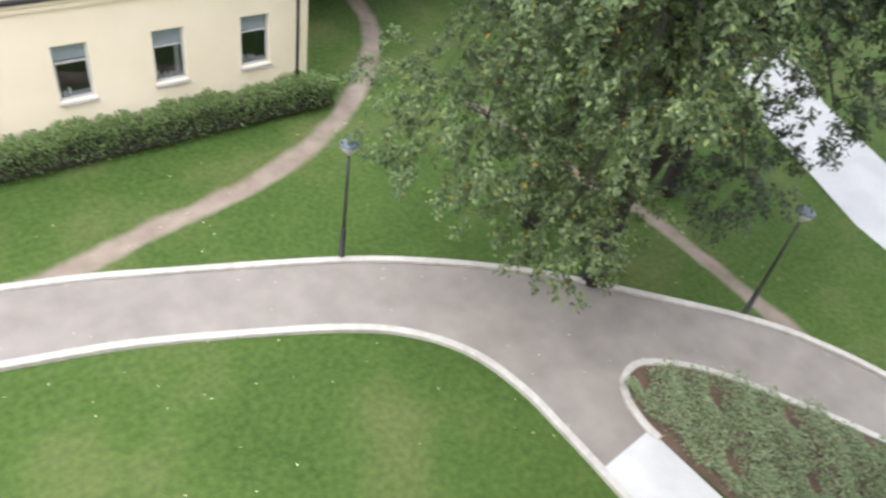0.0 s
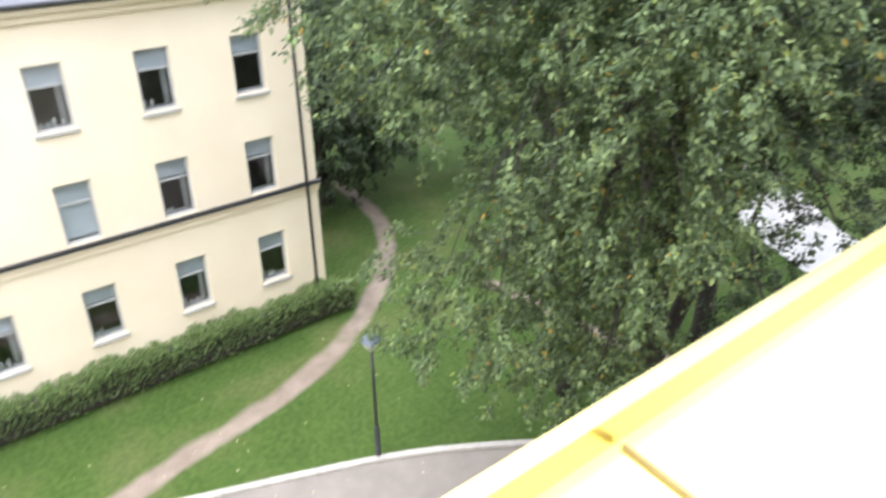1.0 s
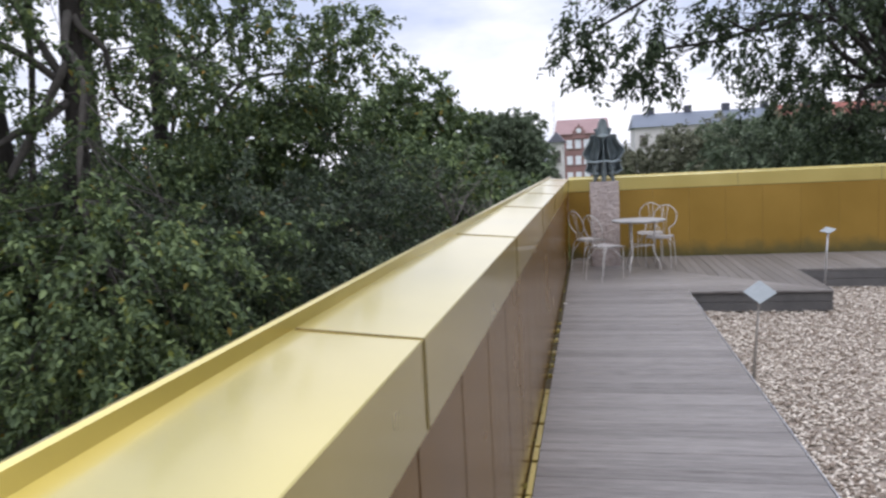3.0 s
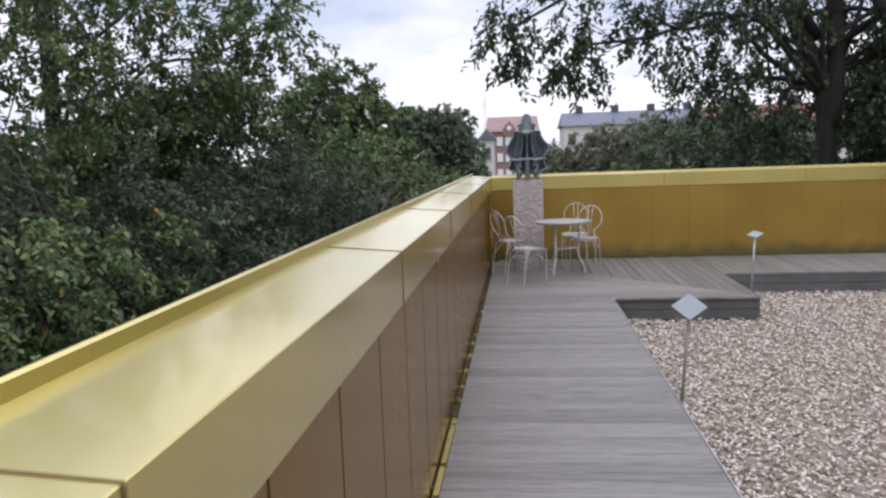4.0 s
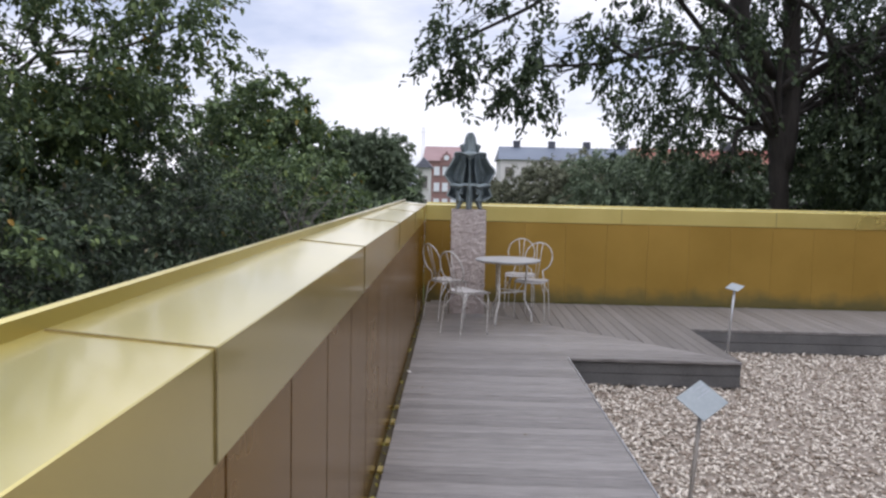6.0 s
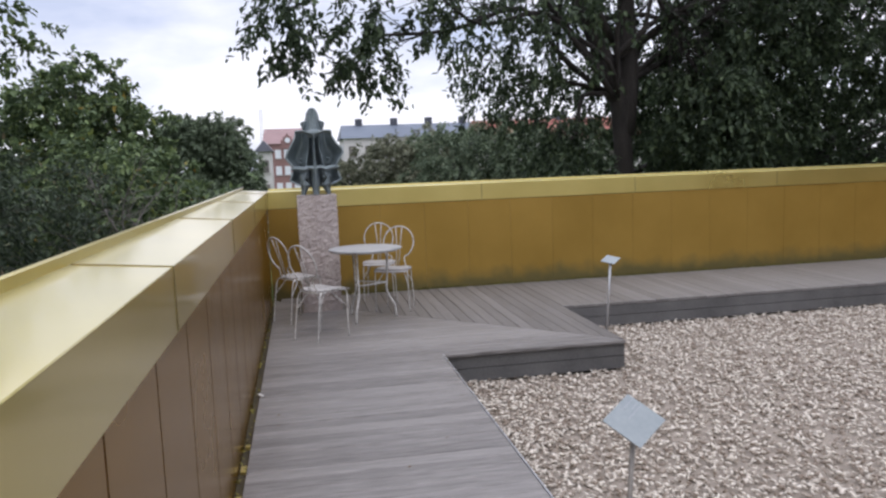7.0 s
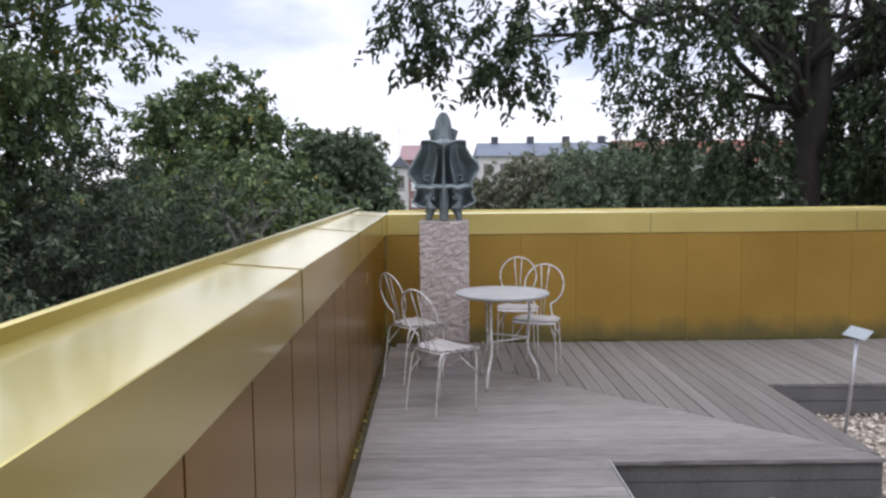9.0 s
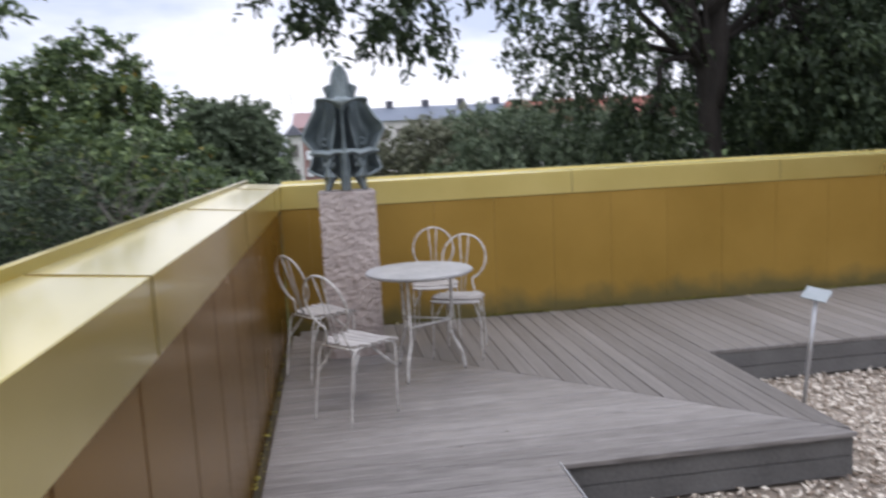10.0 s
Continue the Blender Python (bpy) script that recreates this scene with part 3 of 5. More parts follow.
                pot = tube(bmesh.new(), [(sx, y + 0.13, a + 0.062), (sx, y + 0.13, a + 0.07), (sx, y + 0.13, a + 0.06 + hh * 0.6), (sx, y + 0.13, a + 0.06 + hh)], [0.03, 0.035, 0.05, 0.025], 9)
                part("sill_ornament", pot, M_WHITEWALL, w, "small white ornament on the inner sill")
            part("inner_sill", box_bm(c + 0.01, c + 0.79, y + 0.09, y + 0.26, a + 0.03, a + 0.06, 0.004), M_WHITEWALL, w)
            if rng.random() < 0.5:
                bm = bmesh.new()
                for s in range(6):
                    sx = c + 0.60 + 0.022 * s
                    tube(bm, [(sx, y + 0.16 + 0.02 * (s % 2), a), (sx, y + 0.16 + 0.02 * (s % 2), b)], 0.014, 6)
                part("curtain", bm, M_WHITEWALL, w)
    return thing


cream_building()


# ---- own building under the terrace ----
X_BACK, X_FAR, Y_OUT, Y_FAR = -9.0, 14.43, 0.0, -13.0
body = setting("own_building", "plain plastered building that carries the roof terrace", "building")
part("wall", box_bm(X_BACK + 0.03, X_FAR - 0.03, Y_FAR + 0.03, Y_OUT - 0.03, GZ - 0.3, -0.42), M_PLASTER, body)
tagged(part("gravel_bed", box_bm(X_BACK + 0.3, 14.09, Y_FAR + 0.3, -0.34, -0.415, -0.275), M_GRAVELBED), "dark bed under the roof gravel", "roof", kind="structure")


# ---- gilded parapet ----
def cap_sheet(a, b, along_x, parent):
    """A folded metal cap: top, inner fascia, and an upturned lip on the outer side (lower on the end wall)."""
    bm = bmesh.new()
    prof = [(-0.285, 1.075), (-0.303, 1.075), (-0.303, 1.2745), (-0.3005, 1.277), (-0.0125, 1.300), (-0.0115, 1.331), (-0.005, 1.337), (0.003, 1.336), (0.006, 1.330), (0.008, 1.10), (-0.004, 1.10)]
    if not along_x:
        prof = [(p, z if z < 1.28 else 1.277 + (z - 1.277) * 0.45) for p, z in prof]
    ends = []
    for s in (a, b):
        if along_x:
            ends.append([bm.verts.new((s, y, z)) for y, z in prof])
        else:
            ends.append([bm.verts.new((14.412 + y, s, z)) for y, z in prof])
    for k in range(len(prof) - 1):
        bm.faces.new((ends[0][k], ends[0][k + 1], ends[1][k + 1], ends[1][k]))
    bmesh.ops.recalc_face_normals(bm, faces=bm.faces)
    return part("cap_sheet", bm, M_CAP, parent)


def seam(bm, s, along_x):
    if along_x:
        box(bm, s - 0.0028, s + 0.0028, -0.305, -0.018, -0.003, 0.0035, 0.001, Matrix.Translation((0, 0, 1.293)) @ Matrix.Shear('XY', 4, (0, 0)) @ Matrix(((1, 0, 0, 0), (0, 1, 0, 0), (0, 0.085, 1, 0.0088), (0, 0, 0, 1))))
        box(bm, s - 0.0028, s + 0.0028, -0.3065, -0.3035, 1.078, 1.274, 0.001)
    else:
        box(bm, 14.1055, 14.1085, s - 0.0028, s + 0.0028, 1.078, 1.274, 0.001)


north = setting("wall_north", "golden metal-clad parapet beside the boardwalk", "parapet")
part("core", box_bm(X_BACK, X_FAR - 0.02, -0.268, -0.008, -0.41, 1.262), M_PANEL, north)
joints = [1.326 + 2.033 * k for k in range(-5, 7)]
edges = [X_BACK] + joints + [X_FAR]
for a, b in zip(edges, edges[1:]):
    cap_sheet(a + 0.0002, b - 0.0002, True, north)
for s in joints:
    bm = bmesh.new()
    seam(bm, s, True)
    part("seam", bm, M_SEAM, north)
x = 14.21
while x > X_BACK:
    part("panel", box_bm(x - 0.542, min(x - 0.003, 14.118), -0.290, -0.2685, -0.26, 1.0725, 0.004), M_PANEL, north)
    x -= 0.545

east = setting("wall_east", "golden metal-clad parapet at the end of the terrace", "parapet")
part("core", box_bm(14.142, 14.402, Y_FAR, -0.31, -0.41, 1.262), M_PANEL, east)
fj = [-0.86 - 2.03 * k for k in range(6)]
edges = [-0.306] + fj + [Y_FAR]
for a, b in zip(edges, edges[1:]):
    cap_sheet(a - 0.0002, b + 0.0002, False, east)
for s in fj:
    bm = bmesh.new()
    seam(bm, s, False)
    part("seam", bm, M_SEAM, east)
y = -0.53
while y > Y_FAR:
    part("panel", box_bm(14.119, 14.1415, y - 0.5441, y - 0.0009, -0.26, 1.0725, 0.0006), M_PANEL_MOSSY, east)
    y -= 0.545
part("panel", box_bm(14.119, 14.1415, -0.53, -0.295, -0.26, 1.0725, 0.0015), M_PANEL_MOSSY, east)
south = setting("wall_south", "golden parapet on the far side of the gravel roof", "parapet")
part("core", box_bm(X_BACK, X_FAR, Y_FAR - 0.3, Y_FAR - 0.003, -0.41, 1.27), M_PANEL, south)
west = setting("wall_west", "golden parapet behind the boardwalk", "parapet")
part("core", box_bm(X_BACK - 0.3, X_BACK - 0.003, Y_FAR, Y_OUT, -0.41, 1.27), M_PANEL, west)


# ---- boardwalk ----
deck = setting("boardwalk", "weathered grey timber boardwalk raised above the gravel", "decking")
W, GAP, TH = 0.118, 0.005, 0.028
DL, DR, XN, YT, XT = -0.335, -1.752, 10.94, -3.335, 12.475
rng = random.Random(3)


def board(pts, z=0.0, mat=M_DECK):
    """One board with its end cuts given by four corners."""
    bm = bmesh.new()
    lift = rng.uniform(-0.0015, 0.0015)
    lo = [bm.verts.new((x, y, z - TH)) for x, y in pts]
    up = [bm.verts.new((x, y, z + lift)) for x, y in pts]
    bm.faces.new(up)
    bm.faces.new(lo[::-1])
    for k in range(4):
        bm.faces.new((lo[k], lo[(k + 1) % 4], up[(k + 1) % 4], up[k]))
    bmesh.ops.recalc_face_normals(bm, faces=bm.faces)
    bmesh.ops.bevel(bm, geom=[e for e in bm.edges if e.verts[0] in up and e.verts[1] in up], offset=0.003, segments=1, affect="EDGES")
    return part("plank", bm, mat, deck)


def mitre(y):
    return 10.96 + (y - YT)


x = 14.10 - W
while x > -2.0:
    a, b = x, x + W - GAP
    if b <= XN:
        board([(a, DR), (b, DR), (b, DL), (a, DL)])
    else:
        ya, yb = YT + (a - 10.96) + 0.004, YT + (b - 10.96) + 0.004
        if a < XN:
            ya = max(ya, YT)
        if ya < DL - 0.06:
            board([(a, max(ya, YT)), (b, min(yb, DL - 0.01)), (b, DL), (a, DL)])
    x -= W
y = YT
while y < DL - 0.1:
    a, b = y, y + W - GAP
    board([(mitre(a) + 0.006, a), (14.10, a), (14.10, b), (mitre(b) + 0.006, b)], mat=M_DECK_TURNED)
    y += W
y = YT - W
while y > Y_FAR + 0.2:
    a, b = y, y + W - GAP
    board([(XT, a), (14.10, a), (14.10, b), (XT, b)], mat=M_DECK_STRIP)
    y -= W
for q in ((-2.0, XN + 0.025, DR + 0.005, DR + 0.03), (XN - 0.0, XN + 0.025, YT, DR + 0.0), (XN + 0.03, XT + 0.02, YT - 0.0, YT + 0.025), (XT + 0.003, XT + 0.028, Y_FAR + 0.3, YT - 0.005)):
    for z0, z1 in ((-0.138, -0.031), (-0.25, -0.142)):
        part("fascia_board", box_bm(*q, z0, z1, 0.003), M_FASCIA, deck, "dark timber edge board")
part("edge_strip", box_bm(-2.0, XN - 0.003, DR - 0.012, DR - 0.003, -0.06, 0.002, 0.001), M_STEEL, deck, "pale metal edge strip")
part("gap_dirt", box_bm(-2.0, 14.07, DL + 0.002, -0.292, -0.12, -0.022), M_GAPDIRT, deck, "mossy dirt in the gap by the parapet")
flash_x = -2.0
while flash_x < 9.5:
    step = rng.uniform(0.15, 0.6) if flash_x < 7.0 else rng.uniform(0.03, 0.1)
    hole = rng.uniform(0.01, 0.05) if flash_x < 7.0 else rng.uniform(0.1, 0.4)
    part("flashing", box_bm(flash_x, flash_x + step, DL + 0.004, -0.302, -0.03, -0.004, 0.002), M_CAP, deck, "pale golden metal flashing at the wall foot")
    flash_x += step + hole
part("joist", box_bm(-2.0, 14.0, -0.40, -0.36, -0.25, -0.031), M_FASCIA, deck)
part("joist", box_bm(-2.0, 14.0, -1.10, -1.06, -0.25, -0.031), M_FASCIA, deck)


# ---- trees ----
tree((12.6, 7.3, GZ), (12.1, 6.8, 6.2), [
    ((9.3, 8.6, -5.6), (1.9, 2.0, 1.9), 250), ((10.3, 6.6, -2.6), (2.3, 2.2, 2.2), 360), ((12.3, 8.4, -4.2), (2.6, 2.4, 1.8), 300),
    ((10.8, 5.6, 0.1), (2.1, 1.9, 1.7), 300), ((10.4, 8.0, 0.2), (2.4, 2.4, 1.8), 330), ((13.4, 9.2, -0.2), (2.8, 2.6, 2.0), 330),
    ((10.1, 6.7, -6.6), (1.3, 1.3, 1.2), 130), ((8.1, 9.0, -1.0), (1.4, 1.4, 1.2), 120), ((7.3, 10.2, 0.3), (1.5, 1.4, 1.1), 110),
    ((9.9, 6.1, 4.8), (2.1, 1.9, 1.4), 55), ((12.6, 5.8, 4.8), (2.2, 1.9, 1.4), 40), ((14.2, 7.2, 4.6), (2.0, 2.0, 1.3), 70), ((11.4, 8.0, 5.6), (2.0, 2.0, 1.5), 60), ((12.8, 6.4, 2.7), (1.7, 1.6, 1.0), 75), ((9.4, 8.4, 3.1), (1.8, 1.8, 1.0), 95), ((8.4, 9.6, 2.4), (1.6, 1.6, 1.2), 60)],
    11, "tall leafy elm with drooping branches on the lawn", leaf=0.105, per=46, twig_share=0.14, trunk_r=0.24, limb_r=0.07)
tree((12.6, 9.6, GZ), (12.4, 9.0, 6.4), [
    ((9.8, 10.2, 4.8), (2.2, 2.2, 1.4), 70), ((13.2, 10.4, 5.0), (2.6, 2.4, 1.5), 75), ((10.6, 8.4, 4.4), (1.6, 1.5, 1.1), 55), ((10.4, 10.4, 2.6), (1.9, 1.8, 1.2), 75), ((12.0, 11.2, -1.0), (2.6, 2.2, 2.4), 240)],
    13, "slender elm standing among the lawn trees", leaf=0.105, per=46, twig_share=0.14, trunk_r=0.2, limb_r=0.06)
tree((17.2, 8.9, GZ), (16.8, 8.4, 6.2), [
    ((16.2, 8.6, 0.4), (2.4, 2.4, 2.2), 280), ((18.2, 8.8, -3.2), (2.8, 2.6, 1.8), 240), ((16.6, 6.0, 5.2), (2.0, 1.8, 1.3), 60), ((15.4, 5.9, 3.3), (1.8, 1.5, 1.3), 50), ((17.2, 7.2, 3.6), (1.8, 1.6, 1.3), 60),
    ((18.9, 4.7, 4.5), (1.5, 1.2, 0.8), 80), ((18.2, 6.3, 2.2), (1.5, 1.4, 1.2), 100), ((18.9, 5.7, 3.2), (1.2, 1.0, 0.8), 70), ((17.3, 5.7, 2.7), (1.4, 1.2, 0.8), 85), ((16.6, 6.6, 1.8), (1.6, 1.4, 1.0), 110), ((17.6, 8.2, 6.4), (2.8, 2.6, 1.6), 120), ((15.2, 7.4, 6.2), (2.2, 2.0, 1.4), 95)],
    23, "tall elm with thin overhanging branches beyond the parapet", leaf=0.145, per=30, twig_share=0.14, trunk_r=0.24, limb_r=0.06,
    stems=[([(17.2, 8.9, -9.0), (17.9, 10.4, -2.0), (18.5, 11.2, 2.0), (18.7, 11.4, 4.5), (18.4, 11.0, 7.5)], 0.22, 0.11)])
# low crown below the elms; its leaf colour carries the canopy's shade
tree((13.3, 8.2, GZ), (15.2, 6.4, -1.6), [
    ((14.4, 6.4, -1.6), (2.4, 2.0, 1.7), 300), ((13.6, 5.2, 0.2), (2.1, 1.8, 1.6), 300), ((13.2, 5.4, -5.9), (1.0, 0.9, 0.9), 60), ((14.4, 5.0, -4.4), (1.3, 0.9, 1.0), 50),
    ((16.6, 5.4, -1.4), (2.2, 2.0, 2.2), 340), ((18.4, 5.0, 0.6), (2.2, 1.9, 1.9), 340), ((20.6, 5.6, -0.2), (2.2, 2.0, 1.9), 320)],
    29, "dense grey-green tree close to the parapet, leaves darkened for canopy shade", mat=M_LEAF_CANOPY_SHADE, leaf=0.10, per=46, twig_share=0.16, trunk_r=0.22, limb_r=0.06)
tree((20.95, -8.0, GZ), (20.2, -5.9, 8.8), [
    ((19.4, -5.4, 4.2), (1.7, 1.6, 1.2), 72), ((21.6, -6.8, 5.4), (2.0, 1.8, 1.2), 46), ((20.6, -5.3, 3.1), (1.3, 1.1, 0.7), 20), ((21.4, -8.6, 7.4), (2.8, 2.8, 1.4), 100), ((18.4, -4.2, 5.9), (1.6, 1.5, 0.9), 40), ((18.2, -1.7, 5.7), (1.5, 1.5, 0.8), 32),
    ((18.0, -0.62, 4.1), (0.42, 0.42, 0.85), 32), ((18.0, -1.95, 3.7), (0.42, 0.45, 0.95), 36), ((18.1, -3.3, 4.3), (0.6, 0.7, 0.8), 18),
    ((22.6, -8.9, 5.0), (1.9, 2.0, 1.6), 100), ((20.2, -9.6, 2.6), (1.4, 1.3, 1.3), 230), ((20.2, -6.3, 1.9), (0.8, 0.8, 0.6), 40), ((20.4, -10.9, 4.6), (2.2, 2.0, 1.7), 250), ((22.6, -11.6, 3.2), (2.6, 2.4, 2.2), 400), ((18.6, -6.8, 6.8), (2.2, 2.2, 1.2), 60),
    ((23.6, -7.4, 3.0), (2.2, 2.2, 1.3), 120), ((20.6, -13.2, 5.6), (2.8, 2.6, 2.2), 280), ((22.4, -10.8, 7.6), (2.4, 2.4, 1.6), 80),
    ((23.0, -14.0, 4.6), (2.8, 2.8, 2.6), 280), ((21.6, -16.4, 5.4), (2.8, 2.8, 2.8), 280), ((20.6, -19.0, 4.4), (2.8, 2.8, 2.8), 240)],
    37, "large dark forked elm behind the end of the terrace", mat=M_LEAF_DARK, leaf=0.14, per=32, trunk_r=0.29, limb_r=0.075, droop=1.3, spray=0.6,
    via=[(20.95, -7.95, -6.0), (20.95, -7.85, 1.5), (20.9, -7.62, 3.0), (20.8, -7.2, 4.0), (20.65, -6.7, 5.2)],
    stems=[([(20.95, -7.88, 2.0), (20.98, -8.0, 3.1), (20.95, -7.95, 4.4), (21.0, -7.85, 6.4), (21.1, -7.8, 9.0)], 0.22, 0.13), ([(20.8, -7.5, 4.0), (20.1, -6.6, 4.9), (19.4, -5.3, 5.5), (18.5, -3.4, 5.9), (18.1, -1.6, 5.6)], 0.13, 0.03)])
for (p, lobes, seed, mat, lab, leaf) in [
    ((25.5, 4.2, GZ), [((24.6, 3.4, -0.4), (2.3, 1.9, 2.3), 520), ((26.6, 4.4, 0.7), (2.3, 1.9, 2.1), 560), ((24.8, 5.4, -0.9), (2.6, 2.4, 3.0), 400)], 41, M_LEAF, "bright green bushy tree beyond the parapet", 0.17),
    ((31, 7.0, GZ), [((31.0, 6.2, 2.9), (2.1, 2.2, 2.0), 900), ((32.0, 7.4, 0.0), (3.2, 3.0, 3.0), 420), ((29.2, 6.2, 0.2), (2.4, 2.2, 2.2), 420)], 43, M_LEAF, "round-topped green tree in the park", 0.19),
    ((64, 6.6, GZ), [((64, 7.9, 3.3), (1.9, 1.9, 2.6), 640), ((65, 5.2, 2.9), (2.3, 2.1, 2.8), 680), ((63, 6.6, -2.0), (4.0, 4.2, 3.6), 460), ((64, 3.4, 0.2), (1.5, 1.2, 2.4), 260)], 47, M_LEAF_FAR_HAZE, "pair of dark rounded trees far off", 0.21),
    ((44, 4.4, GZ), [((43, 4.8, -1.6), (3.0, 2.2, 2.4), 420), ((46, 3.2, -3.0), (3.0, 1.8, 2.4), 360)], 48, M_LEAF_FAR_HAZE, "dark green tree far beyond the parapet", 0.18),
    ((52, -5.2, GZ), [((51, -6.6, 1.0), (2.4, 2.2, 2.2), 460), ((53, -2.9, 0.2), (1.6, 1.2, 2.2), 240), ((52, -9.0, 1.1), (2.8, 2.4, 2.4), 460), ((54, -5.2, -2.0), (2.4, 2.4, 1.8), 260)], 53, M_LEAF_GREY_HAZE, "grey-green broad tree in the distance", 0.18),
    ((40, -8.6, GZ), [((40, -8.2, 0.8), (2.6, 2.2, 2.6), 520), ((41, -10.8, 1.1), (2.8, 2.4, 2.4), 480), ((40, -13.2, 1.2), (2.4, 2.2, 2.2), 360)], 59, M_LEAF_FAR_HAZE, "green bushy tree behind the terrace", 0.16),
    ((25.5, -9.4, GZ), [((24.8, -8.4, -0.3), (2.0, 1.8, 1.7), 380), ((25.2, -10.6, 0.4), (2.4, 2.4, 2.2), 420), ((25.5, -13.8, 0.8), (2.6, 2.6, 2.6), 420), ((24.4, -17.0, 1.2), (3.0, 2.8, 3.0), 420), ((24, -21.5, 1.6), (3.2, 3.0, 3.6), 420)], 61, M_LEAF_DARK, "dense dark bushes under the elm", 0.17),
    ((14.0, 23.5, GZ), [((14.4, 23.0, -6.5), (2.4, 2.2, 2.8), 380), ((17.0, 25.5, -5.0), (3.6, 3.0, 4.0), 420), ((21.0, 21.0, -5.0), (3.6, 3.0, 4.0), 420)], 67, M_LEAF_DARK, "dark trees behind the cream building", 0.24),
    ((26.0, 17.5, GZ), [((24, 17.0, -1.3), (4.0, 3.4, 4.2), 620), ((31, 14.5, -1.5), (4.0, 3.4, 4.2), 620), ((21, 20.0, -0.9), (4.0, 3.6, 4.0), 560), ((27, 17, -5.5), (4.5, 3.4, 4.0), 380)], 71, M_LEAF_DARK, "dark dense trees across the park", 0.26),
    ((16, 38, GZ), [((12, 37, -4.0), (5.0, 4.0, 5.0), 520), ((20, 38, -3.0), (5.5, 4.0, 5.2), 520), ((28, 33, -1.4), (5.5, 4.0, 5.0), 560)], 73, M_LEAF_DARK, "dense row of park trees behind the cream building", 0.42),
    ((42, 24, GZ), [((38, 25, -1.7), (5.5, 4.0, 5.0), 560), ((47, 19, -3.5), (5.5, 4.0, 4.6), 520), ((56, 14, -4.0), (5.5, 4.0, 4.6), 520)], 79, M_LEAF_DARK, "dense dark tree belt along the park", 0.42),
    # next two groups stay out of view, added to darken the golden walls' reflections
    ((-15, -6, GZ), [((-15.5, 3.0, -1.5), (3.0, 3.4, 5.0), 420), ((-16, -3.5, -1.0), (3.0, 3.6, 5.2), 460), ((-16, -10, -1.2), (3.0, 3.6, 5.0), 420), ((-14, -17, -1.0), (3.6, 3.4, 5.0), 420)], 87, M_LEAF, "unseen green trees added behind the near end of the terrace", 0.5),
    ((4, -20, GZ), [((-5, -20, 0.0), (4.0, 3.0, 5.0), 420), ((2, -21, 0.5), (4.0, 3.0, 5.2), 420), ((9, -21, 0.0), (4.0, 3.0, 5.0), 420), ((15.5, -20, 0.8), (3.6, 3.0, 5.0), 420)], 89, M_LEAF_DARK, "unseen dark trees added along the far side of the gravel roof", 0.5),
    ((34, -26, GZ), [((30, -24, 0.0), (5.0, 4.5, 5.0), 520), ((38, -19, -1.0), (4.0, 4.0, 4.4), 480), ((30, -33, 0.0), (5.5, 5.0, 5.5), 480)], 83, M_LEAF_DARK, "dark tree group beyond the far gravel", 0.36),
]:
    tree(p, (p[0], p[1], sum(c[2] for c, r, k in lobes) / len(lobes)), lobes, seed, lab, mat=mat, leaf=leaf * 1.15, per=32 if mat in (M_LEAF_FAR_HAZE, M_LEAF_GREY_HAZE) else 16, spray=0.55 if mat in (M_LEAF_FAR_HAZE, M_LEAF_GREY_HAZE) else 0.26 * leaf / 0.12, trunk_r=0.25, twig_share=0.1)


# ---- granite pedestal and bronze sculpture ----
def rough_block(x0, x1, y0, y1, z0, z1):
    bm = bmesh.new()
    nx, nz = 24, 80
    def ring(z, k):
        pts = []
        for a, b, c, d in ((x0, y0, x1, y0), (x1, y0, x1, y1), (x1, y1, x0, y1), (x0, y1, x0, y0)):
            for i in range(nx):
                t = i / nx
                p = Vector((a + (c - a) * t, b + (d - b) * t, z))
                n = Vector(((b - d), (c - a), 0)).normalized() * -1
                amp = 0.009 if 0 < k < nz else 0.004
                p -= n * -amp * noise.noise(p * 27.0) + n * -0.008 * noise.noise(p * 71.0)
                pts.append(bm.verts.new(p))
        return pts
    rings = [ring(z0 + (z1 - z0) * k / nz, k) for k in range(nz + 1)]
    m = len(rings[0])
    for r, q in zip(rings, rings[1:]):
        for k in range(m):
            bm.faces.new((r[k], r[(k + 1) % m], q[(k + 1) % m], q[k]))
    bm.faces.new(rings[-1])
    bm.faces.new(rings[0][::-1])
    return bm


pedestal = tagged(part("pedestal", rough_block(13.13, 13.54, -1.062, -0.650, 0.0, 1.25), M_GRANITE), "rough-hewn pinkish grey granite pedestal on the boardwalk", "pedestal", kind="thing")


